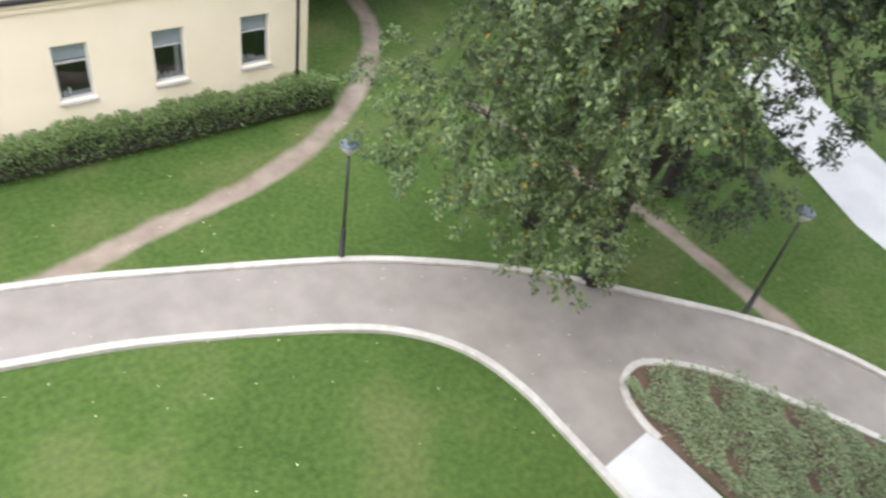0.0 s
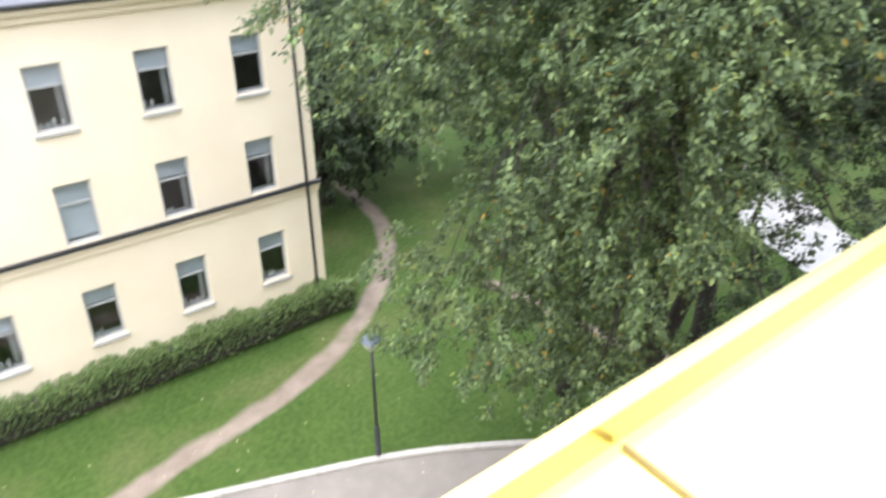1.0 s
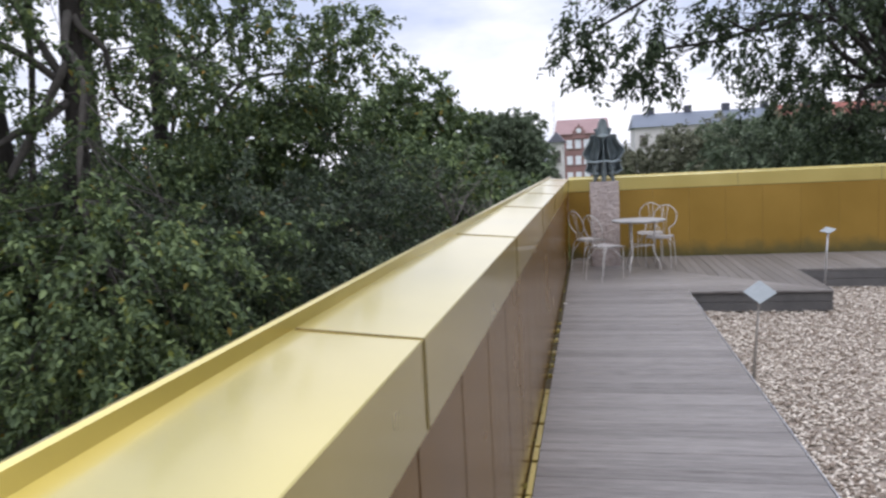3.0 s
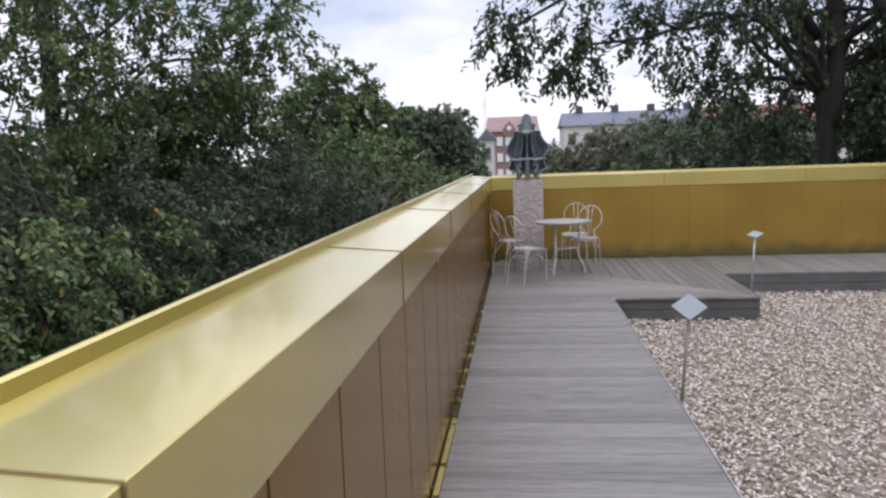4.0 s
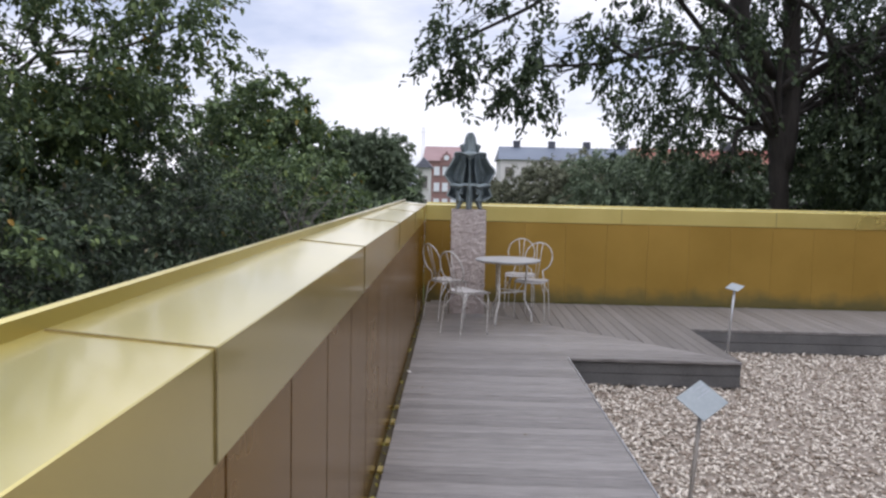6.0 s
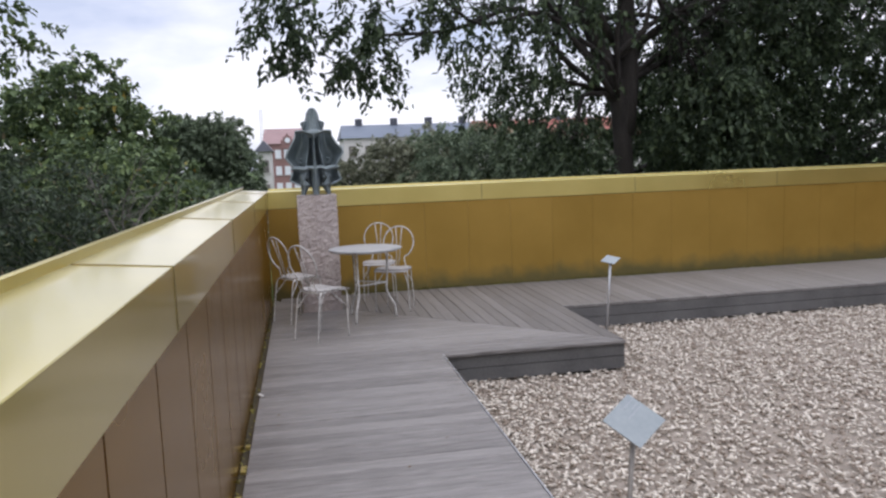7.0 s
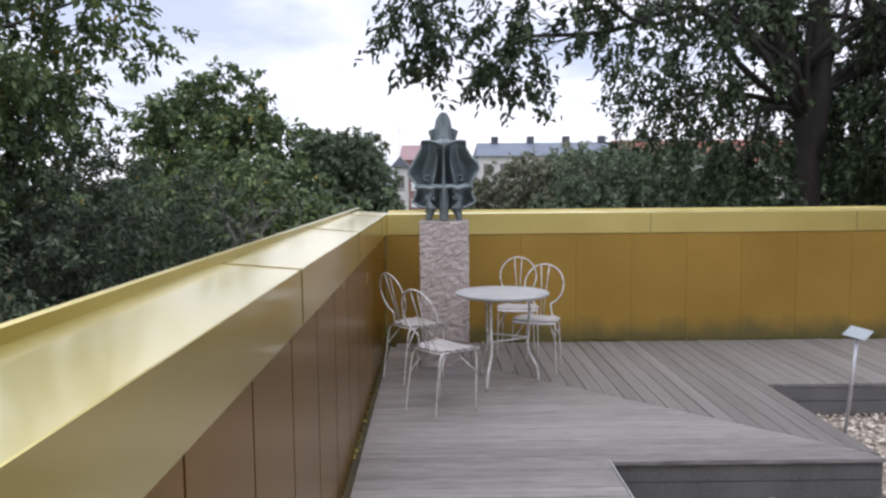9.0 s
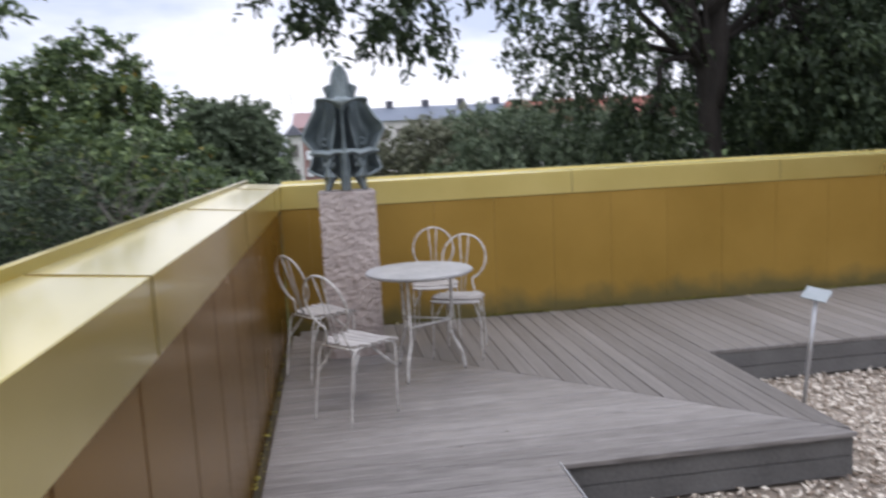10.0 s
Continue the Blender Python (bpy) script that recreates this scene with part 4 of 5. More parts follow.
def sculpture():
    bm = bmesh.new()
    K = 0.92 / 625.0

    def at(u, v, x):
        return Vector((13.33 + x, -0.857 - (u - 280) * K, 1.252 + (660 - v) * K))

    def shell(a, b, x_edge, x_mid, th=0.022, n=12, x_a=None):
        """A curved plate between two drawn edges."""
        grids = []
        m = 14
        def along(line, t):
            s = t * (len(line) - 1)
            i = min(int(s), len(line) - 2)
            f = s - i
            return (line[i][0] * (1 - f) + line[i + 1][0] * f, line[i][1] * (1 - f) + line[i + 1][1] * f)
        for side in (0, 1):
            g = []
            for j in range(m + 1):
                t = j / m
                p, q = along(a, t), along(b, t)
                row = []
                for k in range(n + 1):
                    w = k / n
                    x = (x_edge if x_a is None else x_a) * (1 - w) + x_edge * w + (x_mid - x_edge) * math.sin(math.pi * w)
                    row.append(bm.verts.new(at(p[0] * (1 - w) + q[0] * w, p[1] * (1 - w) + q[1] * w, x + th * side)))
                g.append(row)
            grids.append(g)
        f, r = grids
        for j in range(m):
            for k in range(n):
                for q in (bm.faces.new((f[j][k], f[j][k + 1], f[j + 1][k + 1], f[j + 1][k])), bm.faces.new((r[j][k], r[j + 1][k], r[j + 1][k + 1], r[j][k + 1]))):
                    q.smooth = True
        for j in range(m):
            bm.faces.new((f[j][0], f[j + 1][0], r[j + 1][0], r[j][0]))
            bm.faces.new((f[j][n], r[j][n], r[j + 1][n], f[j + 1][n]))
        for k in range(n):
            bm.faces.new((f[0][k], r[0][k], r[0][k + 1], f[0][k + 1]))
            bm.faces.new((f[m][k], f[m][k + 1], r[m][k + 1], r[m][k]))
    for sg in (1, -1):
        def S(pts):
            # the second wing is set a little higher
            lift = [34 * min(max((190 - u) / 110, 0), 1) * min(max((v - 280) / 80, 0), 1) * min(max((470 - v) / 60, 0), 1) if sg < 0 else 0 for u, v in pts]
            return [(280 + sg * (u - 280), v - d) for (u, v), d in zip(pts, lift)]
        # rounded pointed hood with a small side horn
        shell(S([(280, 34), (281, 80), (282, 140), (283, 196)]), S([(254, 34), (236, 66), (228, 112), (222, 150), (206, 192)]), 0.07, -0.02, th=0.05, x_a=-0.10)
        shell(S([(234, 118), (230, 150), (212, 190)]), S([(190, 134), (197, 156), (207, 190)]), 0.05, 0.0, th=0.05, x_a=0.0)
        # arched arm under the hood
        shell(S([(282, 192), (236, 198), (196, 190), (156, 192)]), S([(281, 262), (250, 232), (214, 212), (148, 216)]), -0.07, -0.10, th=0.03, x_a=-0.13)
        shell(S([(156, 190), (150, 205), (143, 222)]), S([(176, 196), (172, 225), (152, 250)]), -0.06, -0.08, th=0.03)
        # upper wing: a deep hollow shell that flares outwards
        shell(S([(148, 200), (150, 240), (118, 300), (86, 356), (76, 390), (98, 418), (130, 460)]), S([(240, 204), (242, 270), (238, 330), (230, 370), (222, 400), (216, 430), (214, 462)]), -0.07, 0.15, th=0.055, x_a=-0.15)
        shell(S([(240, 232), (236, 320), (212, 440)]), S([(248, 236), (246, 330), (224, 440)]), -0.05, -0.07, th=0.06)
        for rim, depth in (([(152, 238), (118, 300), (86, 356), (76, 390), (98, 418), (130, 460)], -0.15), ([(118, 490), (112, 516), (97, 548), (126, 566), (170, 584)], -0.14)):
            tube(bm, [at(u, v, depth + 0.008) for u, v in S(rim)], 0.011, 6)
        tube(bm, [at(280 + sg * (180 - 280) + 16 * math.cos(q), 410 + 17 * math.sin(q), 0.05) for q in (k * math.pi / 6 for k in range(12))], 0.011, 6, closed=True)
        # wavy shelf
        shell(S([(108, 458), (150, 446), (200, 452), (240, 446), (282, 450)]), S([(106, 474), (160, 480), (205, 492), (240, 470), (282, 486)]), -0.12, -0.15, th=0.09)
        # lower wing, flaring again
        shell(S([(122, 478), (112, 516), (97, 548), (126, 566), (170, 584)]), S([(206, 478), (214, 505), (220, 535), (228, 560), (240, 588)]), -0.06, 0.13, th=0.05, x_a=-0.14)
        shell(S([(196, 498), (178, 535), (168, 586)]), S([(226, 500), (204, 545), (240, 592)]), -0.09, -0.14, th=0.03)
        tube(bm, [at(280 + sg * (204 - 280) + 22 * math.cos(q), 486 + 13 * math.sin(q), -0.09) for q in (k * math.pi / 6 for k in range(12))], 0.012, 6, closed=True)
        tube(bm, [at(280 + sg * (200 - 280) + 26 * math.cos(q), 524 + 11 * math.sin(q), -0.09) for q in (k * math.pi / 6 for k in range(12))], 0.011, 6, closed=True)
        # side foot
        shell(S([(168, 578), (174, 620), (170, 656)]), S([(242, 588), (220, 622), (204, 656)]), -0.02, -0.09, th=0.10)
        # body beside the fin
        shell(S([(250, 448), (250, 560), (256, 656)]), S([(276, 445), (279, 560), (280, 660)]), -0.05, -0.10, th=0.13)
    # narrow solid back
    shell([(190, 196), (175, 300), (160, 430), (160, 500), (205, 600)], [(370, 196), (385, 300), (400, 430), (400, 500), (355, 600)], 0.10, 0.17, th=0.05)
    # central fin
    prof = [(60, -0.06), (120, -0.11), (200, -0.14), (300, -0.12), (400, -0.15), (470, -0.17), (560, -0.14), (658, -0.12)]
    rows = []
    for v, x in prof:
        w = 7 if v < 450 else 13
        rows.append([bm.verts.new(at(280 - w, v, x + 0.03)), bm.verts.new(at(280, v, x)), bm.verts.new(at(280 + w, v, x + 0.03)), bm.verts.new(at(280 + w, v, 0.10)), bm.verts.new(at(280 - w, v, 0.10))])
    for r, q in zip(rows, rows[1:]):
        for k in range(5):
            bm.faces.new((r[k], r[(k + 1) % 5], q[(k + 1) % 5], q[k]))
    bm.faces.new(rows[0])
    bm.faces.new(rows[-1][::-1])
    bmesh.ops.recalc_face_normals(bm, faces=bm.faces)
    ob = part("sculpture", bm, M_BRONZE)
    # the pieces are cast together: fuse them into one skin
    fuse = ob.modifiers.new("fuse", "REMESH")
    fuse.mode, fuse.voxel_size, fuse.use_smooth_shade = "VOXEL", 0.0055, True
    solid = bpy.data.meshes.new_from_object(ob.evaluated_get(bpy.context.evaluated_depsgraph_get()))
    ob.modifiers.clear()
    ob.data = solid
    return tagged(ob, "dark green bronze abstract sculpture with winged hollow forms", "statue", kind="thing")


sculpture()


# ---- cafe table and chairs ----
def chair():
    c = tagged(new("garden_chair"), "white-painted bent iron garden chair with pale wooden slat seat", "chair", group="chairs round the table", kind="thing")
    # slats run across the seat, rounded outline, front edge turned down
    n, d, fwd = 6, 0.335, 0.045
    for k in range(n):
        a, b = -d / 2 + d * k / n + 0.003, -d / 2 + d * (k + 1) / n - 0.003
        x = (a + b) / 2
        a, b = a + fwd, b + fwd
        half = 0.186 * math.sqrt(1 - 0.72 * (x / 0.168) ** 2) if x < 0 else 0.188 * math.sqrt(1 - 0.16 * (x / 0.18) ** 2)
        bm = bmesh.new()
        segs = []
        for q in range(9):
            t = -1 + q / 4
            y = half * t
            drop = 0.008 * (1 - t * t) + (0.012 if k == n - 1 else 0.0)
            tip = 0.012 if abs(t) == 1 else 0.0
            segs.append([bm.verts.new(v) for v in ((a + tip, y, 0.458 - drop), (b - tip, y, 0.458 - drop - (0.006 if k == n - 1 else 0)), (b - tip, y, 0.444 - drop), (a + tip, y, 0.444 - drop))])
        for r, q in zip(segs, segs[1:]):
            for m in range(4):
                bm.faces.new((r[m], q[m], q[(m + 1) % 4], r[(m + 1) % 4]))
        bm.faces.new(segs[0])
        bm.faces.new(segs[-1][::-1])
        bmesh.ops.recalc_face_normals(bm, faces=bm.faces)
        part("seat_slat", bm, M_SLAT, c)
    r = 0.0057
    bm = bmesh.new()
    tube(bm, [(0.150, -0.15, 0.434), (0.155, 0.15, 0.434), (-0.13, 0.13, 0.434), (-0.13, -0.13, 0.434)], r, closed=True)
    part("seat_frame", bm, M_IRON, c)
    for s in (1, -1):
        part("leg", tube(bmesh.new(), smooth_line([(0.10, s * 0.165, 0.436), (0.155, s * 0.172, 0.425), (0.165, s * 0.176, 0.36), (0.155, s * 0.18, 0.15), (0.153, s * 0.185, 0.0)], 0.04), r), M_IRON, c)
        part("leg", tube(bmesh.new(), smooth_line([(-0.10, s * 0.13, 0.436), (-0.14, s * 0.138, 0.41), (-0.165, s * 0.142, 0.28), (-0.195, s * 0.15, 0.06), (-0.20, s * 0.151, 0.0)], 0.04), r), M_IRON, c)
        part("brace", tube(bmesh.new(), [(0.160, s * 0.178, 0.28), (0.03, s * 0.10, 0.425)], 0.006), M_IRON, c)
        part("brace", tube(bmesh.new(), [(-0.165, s * 0.142, 0.28), (-0.05, s * 0.10, 0.425)], 0.006), M_IRON, c)
    hoop = []
    for k in range(25):
        q = -math.pi / 2 + 0.42 + (2 * math.pi - 0.84) * k / 24
        y, z = 0.168 * math.cos(q), 0.700 + 0.172 * math.sin(q)
        hoop.append((-0.128 - 0.30 * (z - 0.46), y, z))
    lean = [(-0.122, hoop[0][1] * 1.35, 0.44)] + hoop + [(-0.122, hoop[-1][1] * 1.35, 0.44)]
    back = part("backrest", tube(bmesh.new(), smooth_line(lean, 0.03), 0.0066), M_IRON, c)
    for s in (-1, 1):
        part("rod", tube(bmesh.new(), [(-0.125, s * 0.012, 0.45), (-0.128 - 0.30 * 0.24, s * 0.022, 0.70), (-0.128 - 0.30 * 0.405, s * 0.036, 0.868)], 0.0042, 6), M_IRON, back)
    return c


def facing(x, y, fx, fy):
    return pose(x, y, 0.001, 0, 0, math.degrees(math.atan2(fy, fx)))


first = chair()
first.matrix_basis = facing(11.90, -0.815, 0.68, -0.73)
for q in ((12.79, -0.60, 0.58, -0.81), (13.57, -1.53, -0.98, 0.12), (12.97, -1.635, -0.92, 0.36)):
    copy_thing(first, facing(*q))

table = tagged(new("cafe_table"), "round weathered white metal garden table on three bent iron legs", "table", kind="thing")
table.location = (12.61, -1.30, 0.001)
bm = bmesh.new()
bmesh.ops.create_cone(bm, cap_ends=True, segments=56, radius1=0.368, radius2=0.368, depth=0.016, matrix=Matrix.Translation((0, 0, 0.713)))
bmesh.ops.bevel(bm, geom=[e for e in bm.edges if len(e.link_faces) == 2 and e.calc_face_angle(0) > 1], offset=0.004, segments=2, affect="EDGES")
part("tabletop", bm, M_TABLETOP, table)
bm = bmesh.new()
tube(bm, [(0.33 * math.cos(k * math.pi / 18), 0.33 * math.sin(k * math.pi / 18), 0.699) for k in range(36)], 0.007, 6, closed=True)
part("rim", bm, M_IRON, table)
for k in range(3):
    a = radians(151 + 120 * k)
    ca, sa = math.cos(a), math.sin(a)
    part("leg", tube(bmesh.new(), smooth_line([(r * ca, r * sa, z) for r, z in ((0.13, 0.702), (0.20, 0.695), (0.215, 0.64), (0.205, 0.38), (0.20, 0.27), (0.27, 0.13), (0.285, 0.06), (0.29, 0.0))], 0.04), 0.011), M_IRON, table)
    b = radians(151 + 120 * (k + 1))
    part("stretcher", tube(bmesh.new(), [(0.205 * ca, 0.205 * sa, 0.36), (0.205 * math.cos(b), 0.205 * math.sin(b), 0.36)], 0.008), M_IRON, table)


# ---- two small signs on thin poles ----
def sign(foot, head, turn, tilt, size, spin=45, steel=M_STEEL):
    s = tagged(new("information_sign"), "small pale sign plate tilted on a thin metal pole", "sign", group="signs along the boardwalk", kind="thing")
    s.location = foot
    h = Vector(head) - Vector(foot)
    part("pole", tube(bmesh.new(), [(0, 0, 0), h * 0.5, h * 0.985], 0.011, 8), steel, s)
    m = Matrix.Translation(h) @ pose(0, 0, 0, 0, 0, turn) @ pose(0, 0, 0, 0, tilt, 0) @ pose(0, 0, 0, 0, 0, spin)
    plate = part("plate", box_bm(-size[0] / 2, size[0] / 2, -size[1] / 2, size[1] / 2, -0.002, 0.003, 0.001, m=m), M_PLATE, s)
    bm = bmesh.new()
    for r, ln in ((0.84, 0.40), (0.70, 0.22), (0.60, 0.5)):
        x = size[0] * (r - 0.5)
        box(bm, x - 0.0022, x + 0.0022, -size[1] * 0.42, -size[1] * 0.42 + size[1] * ln, 0.0034, 0.0040, m=m)
    part("lettering", bm, M_INK, plate, "small grey unreadable lines of text")
    part("bracket", box_bm(-0.03, 0.03, -0.02, 0.02, -0.012, -0.003, 0.002, m=m), M_STEEL, s)
    return s


sign((7.515, -1.775, -0.26), (7.535, -1.84, 0.60), -12, -38, (0.165, 0.16), steel=M_POLE)
sign((11.45, -3.375, -0.26), (11.345, -3.39, 0.63), -30, -22, (0.135, 0.125), 68)


# ---- roof gravel ----
def gravel():
    rng = np.random.default_rng(4)
    n = 80000
    x = rng.uniform(0.5, XT - 0.01, n)
    y = DR - 0.02 - 9.5 * rng.random(n) ** 1.35
    keep = ~((x > XN - 0.01) & (y > YT - 0.02))
    x, y = x[keep], y[keep]
    n = len(x)
    v0 = np.array([[1, 0, 0], [0, 1, 0], [-1, 0, 0], [0, -1, 0], [0.1, 0.1, 1], [0, 0, -1]], float)
    s = np.stack([rng.uniform(0.016, 0.034, n), rng.uniform(0.008, 0.014, n), rng.uniform(0.006, 0.012, n)], -1)
    v = v0[None] * s[:, None] * rng.uniform(0.75, 1.25, (n, 6, 1))
    t = rng.uniform(0, 2 * np.pi, n)
    tl = rng.normal(0, 0.35, n)
    z2 = v[..., 2] * np.cos(tl)[:, None] + v[..., 0] * np.sin(tl)[:, None]
    x2 = v[..., 0] * np.cos(tl)[:, None] - v[..., 2] * np.sin(tl)[:, None]
    X = x2 * np.cos(t)[:, None] - v[..., 1] * np.sin(t)[:, None] + x[:, None]
    Y = x2 * np.sin(t)[:, None] + v[..., 1] * np.cos(t)[:, None] + y[:, None]
    Z = z2 + (-0.262 + rng.uniform(0, 0.022, n))[:, None]
    f0 = np.array([[0, 1, 4], [1, 2, 4], [2, 3, 4], [3, 0, 4], [1, 0, 5], [2, 1, 5], [3, 2, 5], [0, 3, 5]])
    f = (np.arange(n)[:, None, None] * 6 + f0).reshape(-1, 3)
    g = mesh_from("gravel", np.stack([X, Y, Z], -1).reshape(-1, 3), f, M_PEBBLE)
    return tagged(g, "loose pale beige and grey roof gravel", "gravel", kind="stuff")


gravel()


# ---- hedge, bed plants, lamps ----
def hedge():
    rng = np.random.default_rng(8)
    h = tagged(new("hedge"), "clipped dark green hedge along the cream wall", "hedge", kind="thing")
    part("woody_core", box_bm(-12, 10.75, 16.42, 16.88, GZ, -9.5, 0.1), M_BARK, h)
    n = 50000
    x = rng.uniform(-12, 10.95, n)
    y = 16.62 + rng.uniform(-1, 1, n) * 0.36 * np.clip((11.0 - x) * 2, 0.3, 1)
    top = -9.36 + 0.07 * np.sin(x * 2.1) + 0.06 * np.sin(x * 5.3 + 1) + 0.05 * np.sin(x * 11.7) - np.clip(x - 10.2, 0, 1) * 0.35
    z = GZ + 0.05 + (top - GZ) * np.sqrt(rng.random(n))
    out = np.stack([np.zeros(n), (y - 16.62) * 2.2, np.full(n, 0.5)], -1) + rng.normal(0, 0.5, (n, 3))
    leaves("foliage", np.stack([x, y, z], -1), out, 0.075, M_HEDGE, h, rng)


hedge()


def bed_plants():
    rng = np.random.default_rng(12)
    n = 84000
    line = np.array(curve2(ISLAND))
    b, d = [], []
    x, y = rng.uniform(10.6, 16.2, n), rng.uniform(-5, 4.8, n)
    # inside the bed: right of the inner side and below the outer kerb
    outer = np.interp(x, [11.5, 12.0, 12.89, 13.78, 14.84, 15.7, 16.3], [4.72, 4.52, 3.75, 2.42, 0.5, -2.0, -6.0])
    clump = np.sin(x * 3.1 + 1.3) * np.cos(y * 2.7) + 0.6 * np.sin(x * 6.3 - y * 5.1)
    keep = (y < outer - 0.1) & (x > 10.72 + 0.02 * (4 - y)) & (y < 4.6) & (clump > -1.1 + 0.25 * rng.random(n))
    x, y, clump = x[keep], y[keep], clump[keep]
    h = (0.10 + 0.24 * np.clip(clump + 1.05, 0, 1.9)) * np.sqrt(rng.random(len(x)))
    p = np.stack([x, y, GZ + 0.05 + h], -1)
    g = leaves("bed_plants", p, rng.normal(0, 0.7, (len(x), 3)) + np.array([0, 0, 0.5]), 0.07, M_SHRUB, None, rng, width=0.4)
    tagged(g, "mixed silvery green low plants in the bed", "plants", kind="stuff")


bed_plants()


def street_lamp(x, y):
    s = tagged(new("street_lamp"), "black park lamp post with a flat grey lantern", "street lamp", group="park lamps", kind="thing")
    s.location = (x, y, GZ)
    part("base", tube(bmesh.new(), [(0, 0, 0), (0, 0, 0.05), (0, 0, 0.06), (0, 0, 0.9), (0, 0, 0.96)], [0.10, 0.10, 0.065, 0.06, 0.04], 14), M_DARKMETAL, s)
    part("pole", tube(bmesh.new(), [(0, 0, 0.94), (0, 0, 3.0)], [0.038, 0.03], 10), M_DARKMETAL, s)
    part("lantern", tube(bmesh.new(), [(0, 0, 2.96), (0, 0, 3.02), (0, 0, 3.05), (0, 0, 3.10), (0, 0, 3.20), (0, 0, 3.21)], [0.045, 0.055, 0.11, 0.16, 0.195, 0.19], 20), M_WINFRAME, s, "grey frosted lantern")
    part("cap", tube(bmesh.new(), [(0, 0, 3.212), (0, 0, 3.225), (0, 0, 3.26), (0, 0, 3.285), (0, 0, 3.29)], [0.205, 0.21, 0.16, 0.07, 0.01], 20), M_BLUEROOF, s, "grey domed lamp cap")


street_lamp(7.65, 10.66)
street_lamp(15.16, 4.62)


# ---- a sapling close to the wall, lawn litter ----
tree((-1.6, 2.6, GZ), (-0.6, 3.4, -4.2), [((0.42, 4.4, -2.05), (0.36, 0.34, 0.24), 16), ((-0.1, 3.9, -2.75), (0.3, 0.3, 0.3), 9)], 91,
     "young tree with bright green leaves near the wall", mat=leaf_material("young_leaves", [(0.0, (0.16, 0.30, 0.04)), (0.6, (0.26, 0.42, 0.06)), (1.0, (0.38, 0.52, 0.10))], 0.4),
     leaf=0.11, per=14, trunk_r=0.05, limb_r=0.02, spray=0.3, name="sapling")


def litter():
    rng = np.random.default_rng(21)
    n = 260
    x, y = rng.uniform(-4, 18, n), rng.uniform(0.5, 16, n)
    g = leaves("fallen_leaves", np.stack([x, y, np.full(n, GZ + 0.045)], -1), rng.normal(0, 1, (n, 3)) * np.array([1, 1, 0.1]), 0.05,
               leaf_material("fallen_leaf", [(0.0, (0.45, 0.40, 0.16)), (0.5, (0.55, 0.50, 0.32)), (1.0, (0.62, 0.60, 0.50))], 0.1), None, rng)
    tagged(g, "scattered pale fallen leaves and small flowers on the lawn", "leaves", kind="stuff")
    n = 260
    x = rng.uniform(1.5, 14, n)
    y = DL + 0.015 + np.abs(rng.normal(0, 0.02, n))
    g = leaves("edge_moss", np.stack([x, np.minimum(y, -0.295), np.full(n, -0.03) + rng.random(n) * 0.03], -1), rng.normal(0, 1, (n, 3)), 0.03,
               leaf_material("moss", [(0.0, (0.10, 0.09, 0.02)), (1.0, (0.28, 0.25, 0.05))], 0.1), None, rng)
    tagged(g, "bits of moss and dry leaves in the gap by the parapet", "moss", kind="stuff")


litter()


# ---- far town ----
def town_house(name, label, x0, x1, y0, y1, eave, ridge, wall, roof, axis="y", cols=6, rows=4, chimneys=0, pane=M_ROOMDARK):
    t = tagged(new(name), label, "building", kind="thing")
    part("wall", box_bm(x0, x1, y0, y1, GZ, eave), wall, t)
    bm = bmesh.new()
    e = 0.4
    if axis == "y":
        m = (x0 + x1) / 2
        v = [(x0 - e, y0 - e, eave), (x0 - e, y1 + e, eave), (m, y1, ridge), (m, y0, ridge), (x1 + e, y0 - e, eave), (x1 + e, y1 + e, eave)]
    else:
        m = (y0 + y1) / 2
        v = [(x0 - e, y0 - e, eave), (x1 + e, y0 - e, eave), (x1, m, ridge), (x0, m, ridge), (x0 - e, y1 + e, eave), (x1 + e, y1 + e, eave)]
    v = [bm.verts.new(q) for q in v]
    for f in ((0, 1, 2, 3), (4, 3, 2, 5), (0, 3, 4), (1, 5, 2), (0, 4, 5, 1)):
        bm.faces.new([v[k] for k in f])
    bmesh.ops.recalc_face_normals(bm, faces=bm.faces)
    rf = part("roof", bm, roof, t)
    for k in range(chimneys):
        cy = y0 + (y1 - y0) * (k + 0.5) / chimneys
        part("chimney", box_bm((x0 + x1) / 2 - 0.5, (x0 + x1) / 2 + 0.5, cy - 0.5, cy + 0.5, ridge - 0.8, ridge + 0.9), M_SLATE, rf)
    step = (y1 - y0) / cols
    for i in range(cols):
        for j in range(rows):
            z = eave - 1.9 - 3.1 * j
            w = new("window")
            w.parent = t
            c = y0 + step * (i + 0.5)
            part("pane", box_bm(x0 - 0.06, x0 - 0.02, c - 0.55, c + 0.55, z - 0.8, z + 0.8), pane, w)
            part("sill", box_bm(x0 - 0.2, x0 - 0.004, c - 0.65, c + 0.65, z - 0.95, z - 0.82), M_STONETRIM, w)
    return t


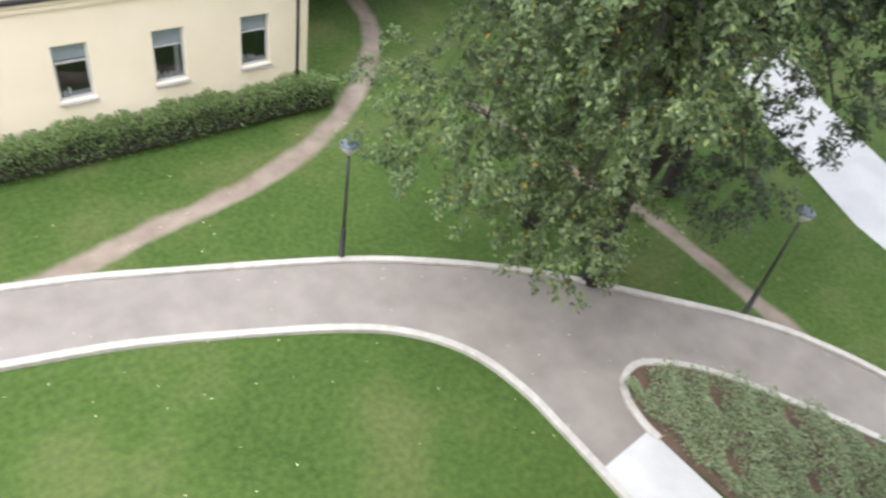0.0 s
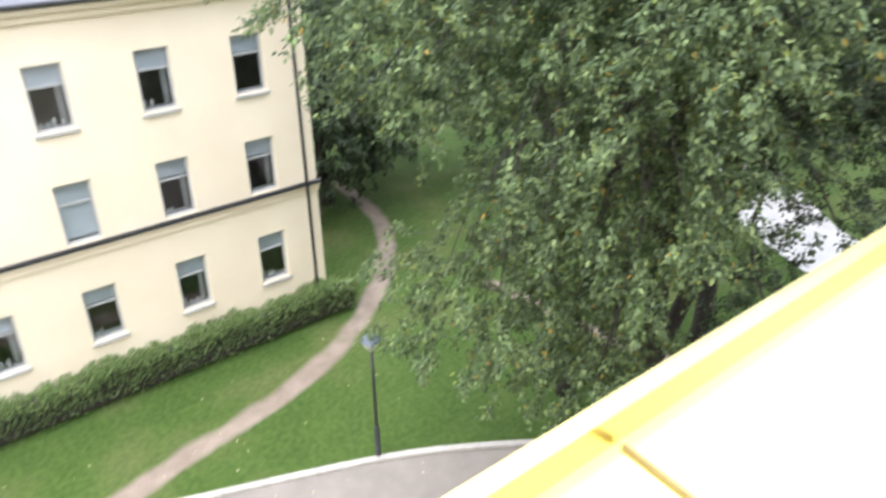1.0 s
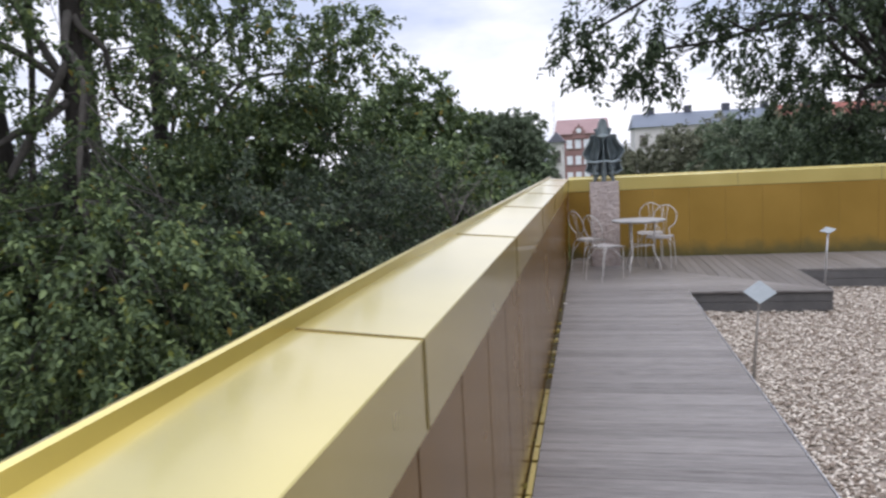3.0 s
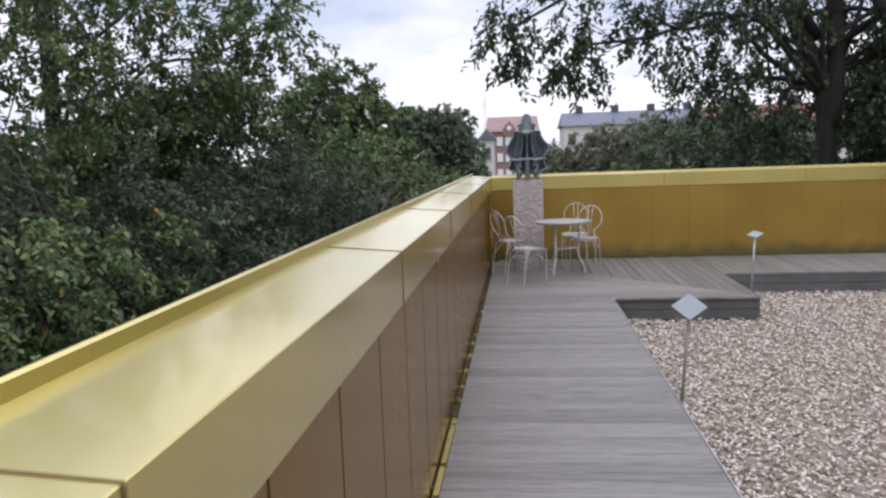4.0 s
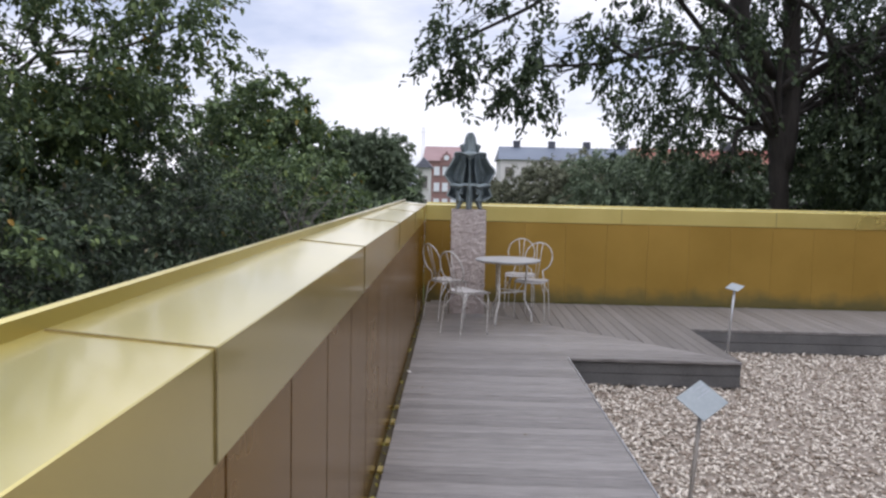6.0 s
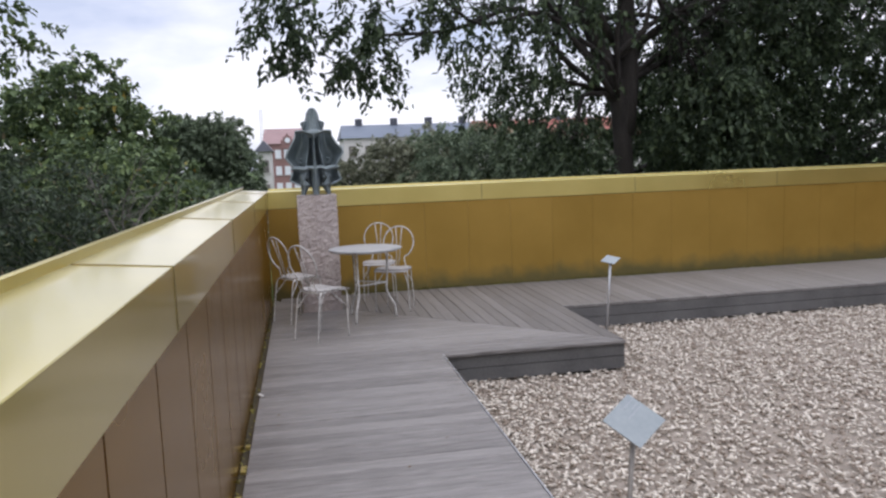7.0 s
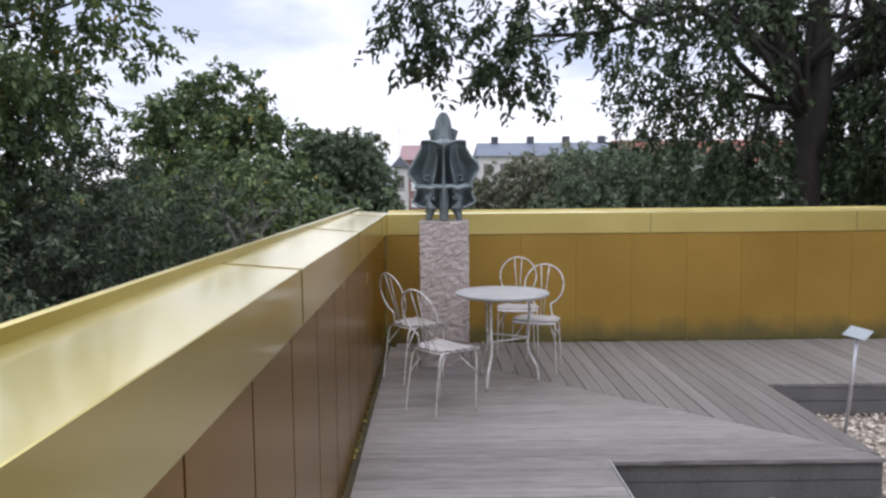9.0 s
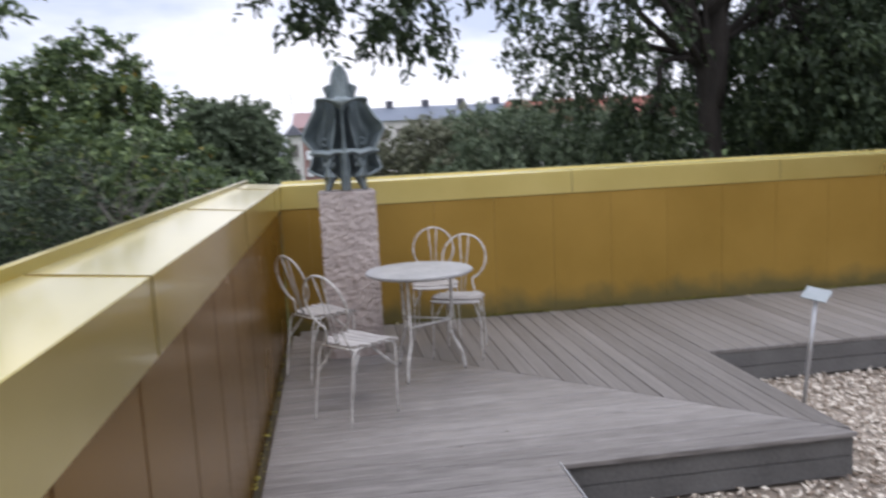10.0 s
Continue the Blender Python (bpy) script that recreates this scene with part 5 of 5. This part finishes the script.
town_house("town_house", "long off-white town house under a blue-grey sheet roof", 112, 124, -28, -7.0, 5.2, 7.3, M_WHITEWALL, M_BLUEROOF, cols=9, chimneys=4)
# opaque pale panes: reflected sky is put into their colour
brick_house = town_house("town_house", "red brick house with a pinkish tiled roof and a gabled dormer", 150, 160, -4.2, 5.6, 5.9, 8.9, M_BRICK, M_PINKROOF, cols=6, rows=4, pane=M_BLIND_AND_SKY_PANE)
bm = bmesh.new()
for y, z in ((2.5, 5.0), (0.1, 5.0), (0.1, 6.5), (0.5, 6.5), (0.5, 7.2), (0.9, 7.2), (1.3, 7.9), (1.7, 7.2), (2.1, 7.2), (2.1, 6.5), (2.5, 6.5)):
    bm.verts.new((149.7, y, z))
bm.faces.new(bm.verts)
top = bmesh.ops.extrude_face_region(bm, geom=bm.faces[:])
bmesh.ops.translate(bm, verts=[g for g in top["geom"] if isinstance(g, bmesh.types.BMVert)], vec=(4.0, 0, 0))
bmesh.ops.recalc_face_normals(bm, faces=bm.faces)
gable = part("stepped_gable", bm, M_BRICK, brick_house)
# same pale reflected-sky colour on the arched window
part("arched_window", tube(bmesh.new(), [(149.55, 1.3, 6.5), (149.65, 1.3, 6.5)], 0.5, 14), M_BLIND_AND_SKY_PANE, gable)
town_house("town_house", "narrow white house at the end of the street", 104, 112, 2.9, 4.5, 3.6, 5.0, M_WHITEWALL, M_SLATE, axis="x", cols=1, rows=4)
town_house("town_house", "pale house with an orange-red tiled roof", 90, 100, -44, -21.5, 3.6, 6.3, M_WHITEWALL, M_REDROOF, cols=9, chimneys=3)

crane = tagged(new("tower_crane"), "thin grey tower crane far over the town", "crane", kind="thing")
crane.location = (230, 9.5, GZ)
bm = bmesh.new()
for k in range(26):
    z = k * 1.1
    tube(bm, [(-0.35, -0.35, z), (0.35, 0.35, z + 1.1)], 0.07, 4)
    tube(bm, [(0.35, -0.35, z), (-0.35, 0.35, z + 1.1)], 0.07, 4)
for sx in (-0.35, 0.35):
    for sy in (-0.35, 0.35):
        tube(bm, [(sx, sy, 0), (sx, sy, 28.6)], 0.09, 4)
part("mast", bm, M_STEEL, crane)
part("jib", tube(bmesh.new(), [(0, -14, 27.0), (0, 5, 27.0)], 0.04, 4), M_STEEL, crane)


scrap = tagged(part("paper_scrap", box_bm(-0.035, 0.035, -0.012, 0.012, 0, 0.006, 0.002, m=pose(10.24, -0.345, 0.003, 0, 0, 25)), M_WHITEWALL), "small white scrap lying by the parapet", "litter", kind="thing")


def deck_specks():
    rng = np.random.default_rng(33)
    n = 14
    x, y = rng.uniform(8.5, 13.8, n), rng.uniform(-1.7, -0.4, n)
    g = leaves("deck_litter", np.stack([x, y, np.full(n, 0.004)], -1), rng.normal(0, 1, (n, 3)) * np.array([1, 1, 0.08]), 0.022,
               leaf_material("dry_leaf", [(0.0, (0.05, 0.035, 0.02)), (1.0, (0.16, 0.11, 0.06))], 0.05), None, rng)
    tagged(g, "small dry leaf bits scattered on the boards", "leaves", kind="stuff")
    n = 90
    y = rng.uniform(-9, -0.5, n)
    g = leaves("wall_foot_moss", np.stack([14.095 - np.abs(rng.normal(0, 0.02, n)), y, np.full(n, 0.003)], -1), rng.normal(0, 1, (n, 3)) * np.array([1, 1, 0.3]), 0.035,
               leaf_material("wall_foot_moss_leaf", [(0.0, (0.06, 0.06, 0.015)), (0.8, (0.20, 0.19, 0.04)), (1.0, (0.5, 0.45, 0.3))], 0.05), None, rng)
    tagged(g, "moss and crumbs along the foot of the golden wall", "moss", kind="stuff")


deck_specks()


def moss_line():
    rng = np.random.default_rng(33)
    n = 2600
    y = -0.6 - 8.0 * rng.random(n) ** 1.3
    y = y[np.sin(y * 7.3) + 0.7 * np.sin(y * 17.1 + 1) + rng.normal(0, 0.5, n) > -0.35]
    n = len(y)
    p = np.stack([14.105 - 0.018 * rng.random(n) ** 2, y, rng.uniform(0, 0.012, n)], -1)
    g = leaves("moss", p, rng.normal(0, 0.6, (n, 3)) + np.array([-0.3, 0, 0.6]), 0.02, leaf_material("yellow_green_moss", [(0.0, (0.09, 0.085, 0.015)), (0.6, (0.17, 0.17, 0.03)), (1.0, (0.24, 0.22, 0.06))], 0.2), None, rng)
    tagged(g, "thin line of yellow-green moss along the wall foot", "moss", kind="stuff")


moss_line()


# ---- bare grey branches standing in front of the bushes ----
def bare_shrub(x, y, top, seed):
    rng = np.random.default_rng(seed)
    mat = material("bare_grey_branch", (0.11, 0.102, 0.09), (0.26, 0.245, 0.22), rough=0.9, scale=6, fine=50, bump=0.3)
    thing = stem("bare_tree", "leafless pale grey branches among the green bushes", (x, y, GZ))
    h = top - GZ
    tl = smooth_line([(0, 0, -0.1), (0.1, -0.05, h * 0.4), (-0.05, 0.1, h * 0.72), (0.0, 0.0, h * 0.82)], 0.8)
    part("trunk", tube(bmesh.new(), tl, [0.07 * (1 - 0.6 * i / len(tl)) for i in range(len(tl))], 8), mat, thing)
    for k in range(9):
        a = tl[int(len(tl) * rng.uniform(0.78, 0.999))]
        d = Vector((rng.normal(0, 0.35), rng.normal(0, 0.75), rng.uniform(0.8, 1.7)))
        b = a + d
        bm = bmesh.new()
        line = smooth_line([a, a.lerp(b, 0.5) + Vector(rng.normal(0, 0.1, 3)), b], 0.15)
        tube(bm, line, [0.022 * (1 - 0.75 * i / len(line)) for i in range(len(line))], 6)
        for q in range(14):
            s0 = line[int(len(line) * rng.uniform(0.25, 0.999))]
            e = s0 + Vector((rng.normal(0, 0.2), rng.normal(0, 0.3), rng.normal(0.12, 0.3)))
            m = s0.lerp(e, 0.5) + Vector((0, 0, rng.uniform(0.0, 0.1)))
            tube(bm, [s0, m, e], [0.008, 0.006, 0.003], 4)
        part("branch", bm, mat, thing)


bare_shrub(21.3, 2.9, 2.3, 101)
bare_shrub(22.0, 2.1, 1.7, 103)
